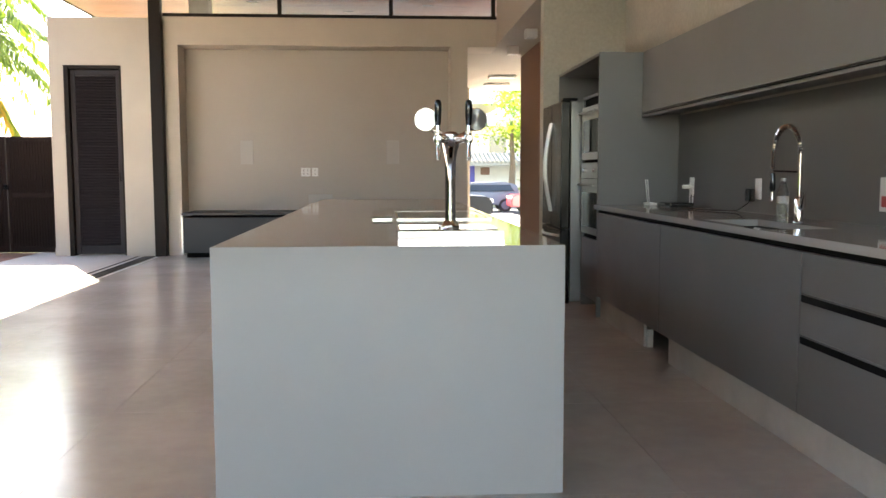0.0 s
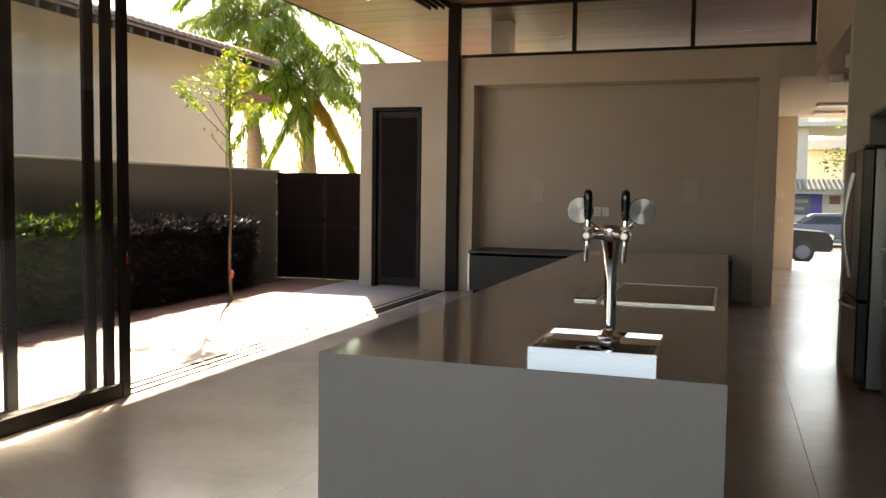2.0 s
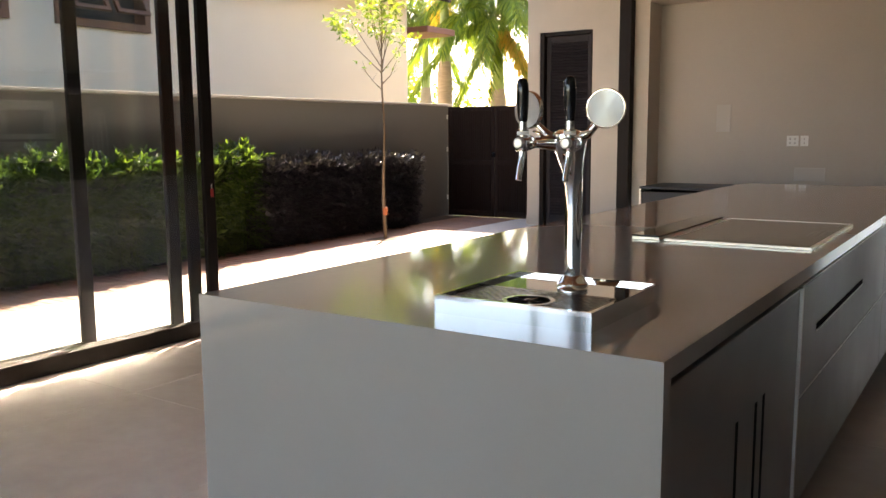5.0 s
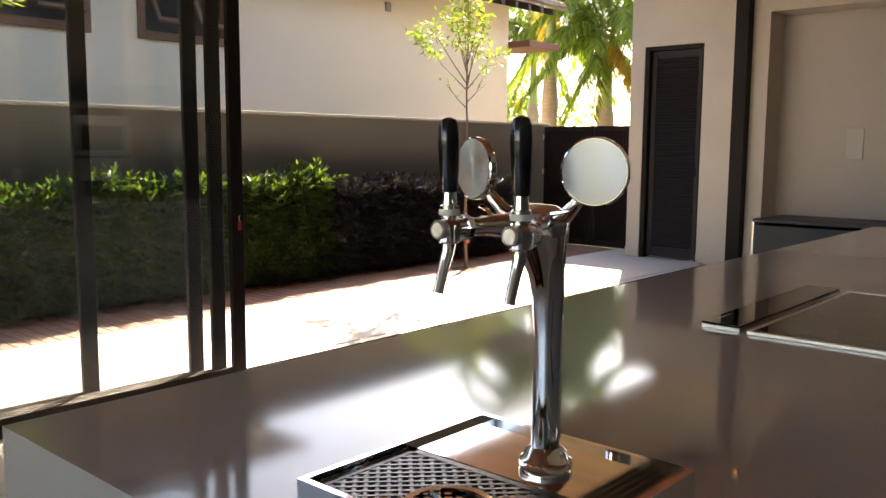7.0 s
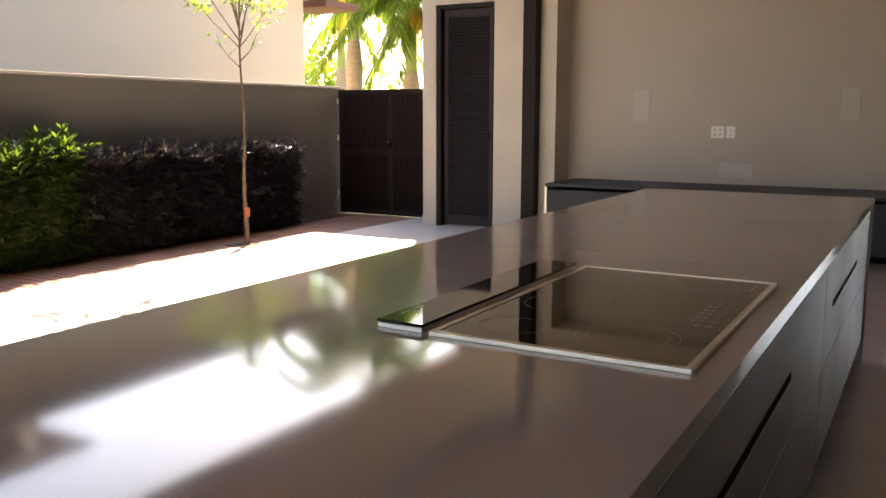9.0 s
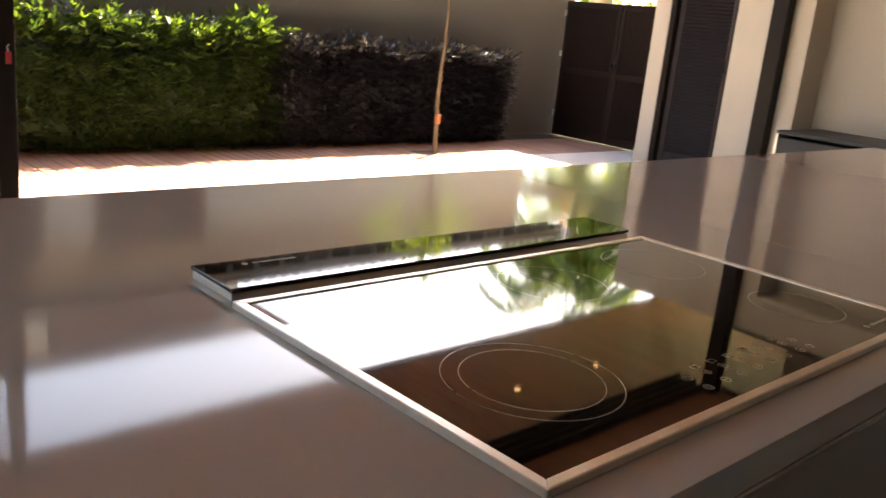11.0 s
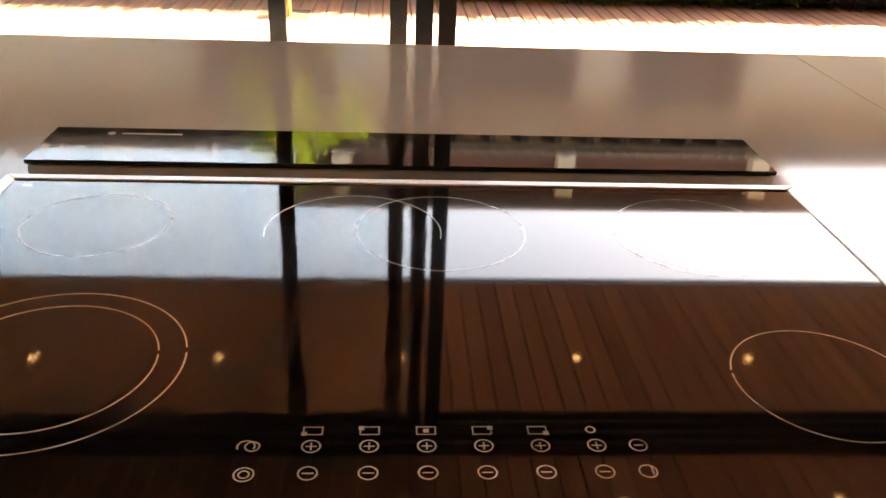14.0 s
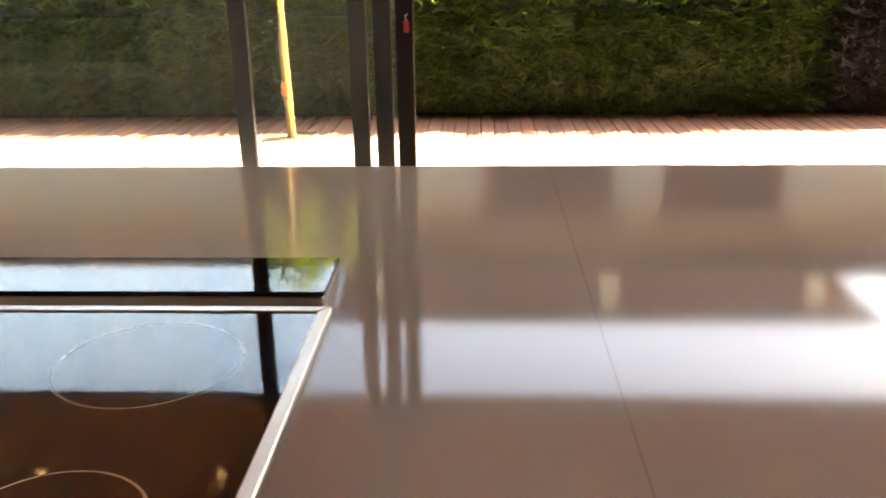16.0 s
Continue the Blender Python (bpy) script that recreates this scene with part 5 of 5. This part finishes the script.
fr = thing("fridge", (2.4, 9.23, 0), "dark steel french door fridge with freezer drawer", "fridge")
part("body", cube(2.14, 2.80, 8.815, 9.66, 0.02, 1.765, 0.004), FRIDGE_SIDE, fr)
for a, b in ((8.812, 9.234), (9.24, 9.663)):
    d = part("door", cube(2.055, 2.135, a, b, 0.665, 1.77, 0.010, 2), STEEL_DARK, fr)
    hy = 9.234 - 0.035 if a < 9 else 9.24 + 0.035
    bow = [Vector((2.052 - 0.055 * math.sin(math.pi * i / 10), hy, 0.80 + 0.80 * i / 10)) for i in range(11)]
    part("handle", tube(bmesh.new(), bow, 0.012, 12), STEEL, d, "bowed steel handle", smooth=True)
dr = part("freezer_drawer", cube(2.055, 2.135, 8.812, 9.663, 0.06, 0.655, 0.010, 2), STEEL_DARK, fr)
bow = [Vector((2.052 - 0.055 * math.sin(math.pi * i / 10), 8.87 + 0.735 * i / 10, 0.60)) for i in range(11)]
part("handle", tube(bmesh.new(), bow, 0.012, 12), STEEL, dr, "bowed steel handle", smooth=True)
part("kick_grille", cube(2.10, 2.14, 8.83, 9.65, 0.0, 0.055), BLACK_PLASTIC, fr)
part("hinge_cap", cube(2.07, 2.20, 8.83, 8.92, 1.772, 1.795, 0.004), BLACK_PLASTIC, fr)

# ---- niche wall: bench and plates ----
bench = thing("tv_bench", (-0.6, 13.6, 0), "long low graphite television bench in the niche", "tv bench")
part("top", cube(-2.22, 1.22, 13.17, 14.058, 0.585, 0.615, 0.002), LACQUER_BENCH, bench)
part("base", cube(-2.18, 1.19, 13.30, 14.058, 0.0, 0.07), BLACK_GAP, bench)
part("body", cube(-2.20, 1.20, 13.20, 14.058, 0.071, 0.555), BLACK_GAP, bench)
part("side_trim", cube(-2.225, -2.203, 13.18, 14.058, 0.07, 0.584), STEEL, bench)
part("side_trim", cube(1.203, 1.222, 13.18, 14.058, 0.07, 0.584), LACQUER_BENCH, bench)
for a in (-2.195, -1.063, 0.069):
    part("front", cube(a, a + 1.127, 13.178, 13.199, 0.075, 0.55, 0.002), LACQUER_BENCH, bench)


def plate(x, z, w, h, label):
    solid("blank_plate", cube(x - w / 2, x + w / 2, 14.048, 14.059, z - h / 2, z + h / 2, 0.003), PLATE_PLASTIC, label, "wall plate", "blank plates in the niche")


plate(-1.46, 1.45, 0.18, 0.34, "pale upright blank plate on the niche wall")
plate(0.65, 1.45, 0.18, 0.34, "pale upright blank plate on the niche wall")
plate(-0.41, 0.76, 0.35, 0.16, "pale horizontal blank plate on the niche wall")
socket_plate(-0.62, 14.059, 1.165, 0.135, 0.125, "white double socket on the niche wall", plane="y")
socket_plate(-0.485, 14.059, 1.165, 0.09, 0.125, "white single socket on the niche wall", plane="y", holes=1)
for z in (0.95, 1.45):
    socket_plate(2.10, 19.799, z, 0.11, 0.10, "white switch on the hall end wall", plane="y", holes=1)

# ---- lamps ----
for x, y in ((2.38, 12.3), (2.38, 13.8)):
    l = thing("spot_lamp", (x, y, 2.95), "white square surface spot lamp under the slab", "ceiling lamp", "square spot lamps")
    part("housing", cube(x - 0.075, x + 0.075, y - 0.075, y + 0.075, 2.84, 2.949, 0.006), LIGHT_BOX, l)
    part("lens", cube(x - 0.05, x + 0.05, y - 0.05, y + 0.05, 2.836, 2.8395), SPUN, l)
for x, y in ((2.72, 17.4), (2.80, 18.8)):
    l = thing("ceiling_lamp", (x, y, 2.95), "flat square hall ceiling lamp", "ceiling lamp", "flat hall lamps")
    part("housing", cube(x - 0.25, x + 0.25, y - 0.15, y + 0.15, 2.90, 2.949, 0.006), LIGHT_BOX, l)
spot = thing("downlight", (-2.2, 5.26, CEIL), "small lit warm recessed downlight in the wooden ceiling", "downlight", "ceiling downlights")
sb = bmesh.new()
lathe(sb, [(0.045, -0.004), (0.045, -0.001)], Matrix.Translation((-2.2, 5.26, CEIL)), 20)
part("trim_ring", sb, BLACK_PLASTIC, spot)
part("lens", lathe(bmesh.new(), [(0.030, -0.007), (0.030, -0.0045)], Matrix.Translation((-2.2, 5.26, CEIL)), 16), WARM_LAMP, spot, "glowing warm lens")
for x, y in [(xx, 3.97 + 1.29 * k) for xx in (-2.2, -3.67) for k in range(-4, 8) if (xx, k) != (-2.2, 1)]:
    copy_thing(spot, Matrix.Translation((x, y, CEIL)))
slot = thing("ceiling_slot", (-1.5, 12.2, CEIL), "small dark unlit recessed slot lamp in the wooden ceiling", "ceiling lamp", "unlit slot lamps")
part("recess", cube(-1.59, -1.41, 12.16, 12.24, CEIL - 0.003, CEIL - 0.0005), BLACK_PLASTIC, slot)
for x, y in ((-1.7, 16.4), (-0.1, 17.2), (1.3, 16.6), (0.4, 12.2)):
    copy_thing(slot, Matrix.Translation((x, y, CEIL)))

# ---- street beyond the hall ----
def car(x, y, z, yaw, paint, label, kind_name, length=4.5, height=1.68):
    """A parked car: body shell, glazing, four wheels, lamps."""
    c = thing(kind_name, (x, y, z), label, "car", "parked cars")
    m = Matrix.Translation((x, y, z)) @ Matrix.Rotation(radians(yaw), 4, 'Z')

    def shell(profile, half, taper):
        bm = bmesh.new()
        L = [bm.verts.new(m @ Vector((px, -half + (taper if pz > 0.9 else 0), pz))) for px, pz in profile]
        R = [bm.verts.new(m @ Vector((px, half - (taper if pz > 0.9 else 0), pz))) for px, pz in profile]
        bm.faces.new(L)
        bm.faces.new(R[::-1])
        n = len(profile)
        for i in range(n):
            bm.faces.new((L[i], R[i], R[(i + 1) % n], L[(i + 1) % n]))
        bmesh.ops.bevel(bm, geom=bm.edges[:], offset=0.05, segments=2, affect='EDGES')
        return bm
    h = height
    l = length / 2
    part("body", shell([(-l, 0.35), (l, 0.35), (l, 0.75), (l - 0.15, 0.95), (l - 1.2, 1.02), (-l + 0.1, 1.02), (-l, 0.8)], 0.88, 0.03), paint, c, smooth=True)
    part("cabin", shell([(l - 1.25, 0.98), (l - 1.9, h - 0.06), (-l + 0.9, h), (-l + 0.25, h - 0.15), (-l + 0.1, 0.98)], 0.84, 0.12), paint, c, smooth=True)
    part("windscreen", shell([(l - 1.32, 1.04), (l - 1.88, h - 0.14), (l - 1.84, h - 0.12), (l - 1.26, 1.04)], 0.70, 0.06), WINDOW_DARK, c)
    for s in (-1, 1):
        bm = bmesh.new()
        vs = [bm.verts.new(m @ Vector((px, s * py, pz))) for px, pz, py in ((l - 1.55, 1.06, 0.828), (l - 2.0, h - 0.15, 0.738), (-l + 0.6, h - 0.15, 0.738), (-l + 0.4, 1.06, 0.828))]
        bm.faces.new(vs)
        bmesh.ops.solidify(bm, geom=bm.faces[:], thickness=0.02)
        part("side_glass", bm, WINDOW_DARK, c)
        for px in (l - 0.85, -l + 0.85):
            mm = m @ Matrix.Translation((px, s * 0.80, 0.34)) @ Matrix.Rotation(radians(90), 4, 'X')
            wv = part("wheel", lathe(bmesh.new(), [(0.20, -0.10), (0.34, -0.10), (0.34, 0.10), (0.20, 0.10)], mm, 20), TYRE, c, smooth=True)
            part("rim", lathe(bmesh.new(), [(0.22, -0.115), (0.05, -0.09), (0.05, 0.09), (0.22, 0.115)], mm, 10), CAR_GREY, wv)
    for s in (-0.6, 0.6):
        part("headlight", cube(-0.05, 0.05, -0.2, 0.2, -0.07, 0.07, 0.02), FRAME_ALU, c).matrix_basis = m @ Matrix.Translation((l - 0.03, s, 0.80))
    return c


car(1.97, 31.0, -0.61, 2, CAR_BLACK, "black off-road car parked on the street", "parked_car", 4.4, 1.70)
car(5.3, 46.0, -0.87, 180, CAR_GREY, "grey sport utility car parked on the street", "parked_car", 4.6, 1.55)
car(8.75, 43.2, -0.87, 180, CAR_RED, "red car parked on the street", "parked_car", 4.2, 1.5)

sh = thing("street_house", (4, 60, -0.9), "pale house across the street with corrugated canopy", "house")
part("wall", cube(-6, 5.6, 58, 66, -0.9, 8.0), FACADE, sh)
part("wall", cube(5.6, 18, 58, 58.25, -0.9, 1.9), FACADE, sh)
part("eave_slab", cube(-6, 8.4, 57.2, 66, 5.6, 5.9, 0.02), FACADE, sh)
part("window", cube(4.2, 5.0, 57.96, 57.999, 2.9, 5.0), WINDOW_DARK, sh)
sheet = bmesh.new()
for i in range(60):
    x = -3 + 0.28 * i
    tube(sheet, [(x, 55.2, 1.82), (x, 57.98, 2.42)], 0.09, 6)
part("canopy", sheet, COPING, sh, "weathered corrugated canopy roof")
part("canopy_beam", cube(-3.0, 13.6, 55.3, 55.42, 1.60, 1.74), COPING, sh)
for x in (0.5, 9.5):
    part("canopy_post", cube(x, x + 0.16, 55.3, 55.46, -0.9, 1.599), FACADE, sh)
sign = part("sign", cube(4.3, 6.5, 57.93, 57.995, 0.35, 1.6), SIGN_BLUE, sh, "blue and grey advertising panel")
part("sign_picture", cube(4.35, 5.85, 57.915, 57.929, 0.42, 1.45), CAR_GREY, sign)
part("sign_bar", cube(4.4, 5.7, 57.90, 57.914, 1.05, 1.25), COPING, sign)
part("sign_bar", cube(4.5, 5.5, 57.90, 57.914, 0.62, 0.80), COPING, sign)
part("small_sign", cube(6.9, 7.5, 57.95, 57.995, 1.0, 1.5), WIN_BROWN, sh)
part("vent_window", cube(9.6, 10.6, 57.95, 57.999, 0.9, 1.25), WINDOW_DARK, sh)
fh = thing("far_house", (11, 72, -0.9), "cream house with stepped terraces further up the street", "house")
part("wall", cube(5.0, 18, 72, 80, -0.9, 5.4), HOUSE_CREAM, fh)
part("terrace", cube(6.0, 18, 70.5, 71.99, 4.9, 5.6, 0.03), FACADE, fh)
part("upper_wall", cube(8.0, 18, 74, 80, 5.401, 8.2), FACADE, fh)
part("window", cube(9.2, 10.6, 71.95, 71.999, 2.8, 4.2), WINDOW_DARK, fh)


def broad_tree(x, y, z, height, spread, seed, label):
    rng = random.Random(seed)
    t = thing("tree", (x, y, z), label, "tree")
    part("trunk", tube(bmesh.new(), [(x, y, z), (x + 0.1, y, z + height * 0.3), (x, y, z + height * 0.6)], [0.25, 0.18, 0.1], 10), BARK, t, smooth=True)
    lv = bmesh.new()
    for _ in range(26):
        c = Vector((x + rng.gauss(0, spread * 0.4), y + rng.gauss(0, spread * 0.4), z + height * 0.62 + rng.gauss(0, height * 0.17)))
        for _ in range(85):
            p = c + Vector((rng.gauss(0, 0.45), rng.gauss(0, 0.45), rng.gauss(0, 0.35)))
            leaf_quads(lv, p, Vector((rng.uniform(-1, 1), rng.uniform(-1, 1), rng.uniform(-1, 0.5))), Vector((rng.uniform(-1, 1), rng.uniform(-1, 1), 1)), rng.uniform(0.2, 0.36), rng.uniform(0.10, 0.18))
    part("crown", lv, LEAF_TREE, t)
    return t


broad_tree(8.2, 53.0, -0.9, 8.6, 3.0, 4, "broad leafy street tree across the road")
broad_tree(-16.0, 27.0, -0.5, 4.0, 2.5, 9, "low leafy tree behind the garden wall")

# ---- pieces of floors and decks ----
def lay_tiles(parent, mat, xs, ys, name="floor_tile", gap=0.0025):
    for a, b in zip(xs, xs[1:]):
        for c, d in zip(ys, ys[1:]):
            bm = bmesh.new()
            box(bm, a + gap / 2, b - gap / 2, c + gap / 2, d - gap / 2, -0.012, 0.0)
            part(name, bm, mat, parent)


lay_tiles(floor, TILE, [-2.6, -2.0, -0.8, 0.4, 1.6, 2.8, 4.0, 5.2, 6.0], [-3.0] + [-2.8 + 1.2 * i for i in range(20)] + [20.6])
lay_tiles(paving, PAVING, [-4.5, -3.6, -3.0], [-3.0 + 1.2 * i for i in range(20)] + [20.6], "paving_tile")
plank_me = mesh_of("plank", cube(-0.458, 0.458, -0.047, 0.047, -0.03, 0.0, 0.004), DECK)
y = -2.95
while y < 14.2:
    shared_piece("plank", plank_me, deck, Matrix.Translation((-4.96, y, 0.0)))
    y += 0.1
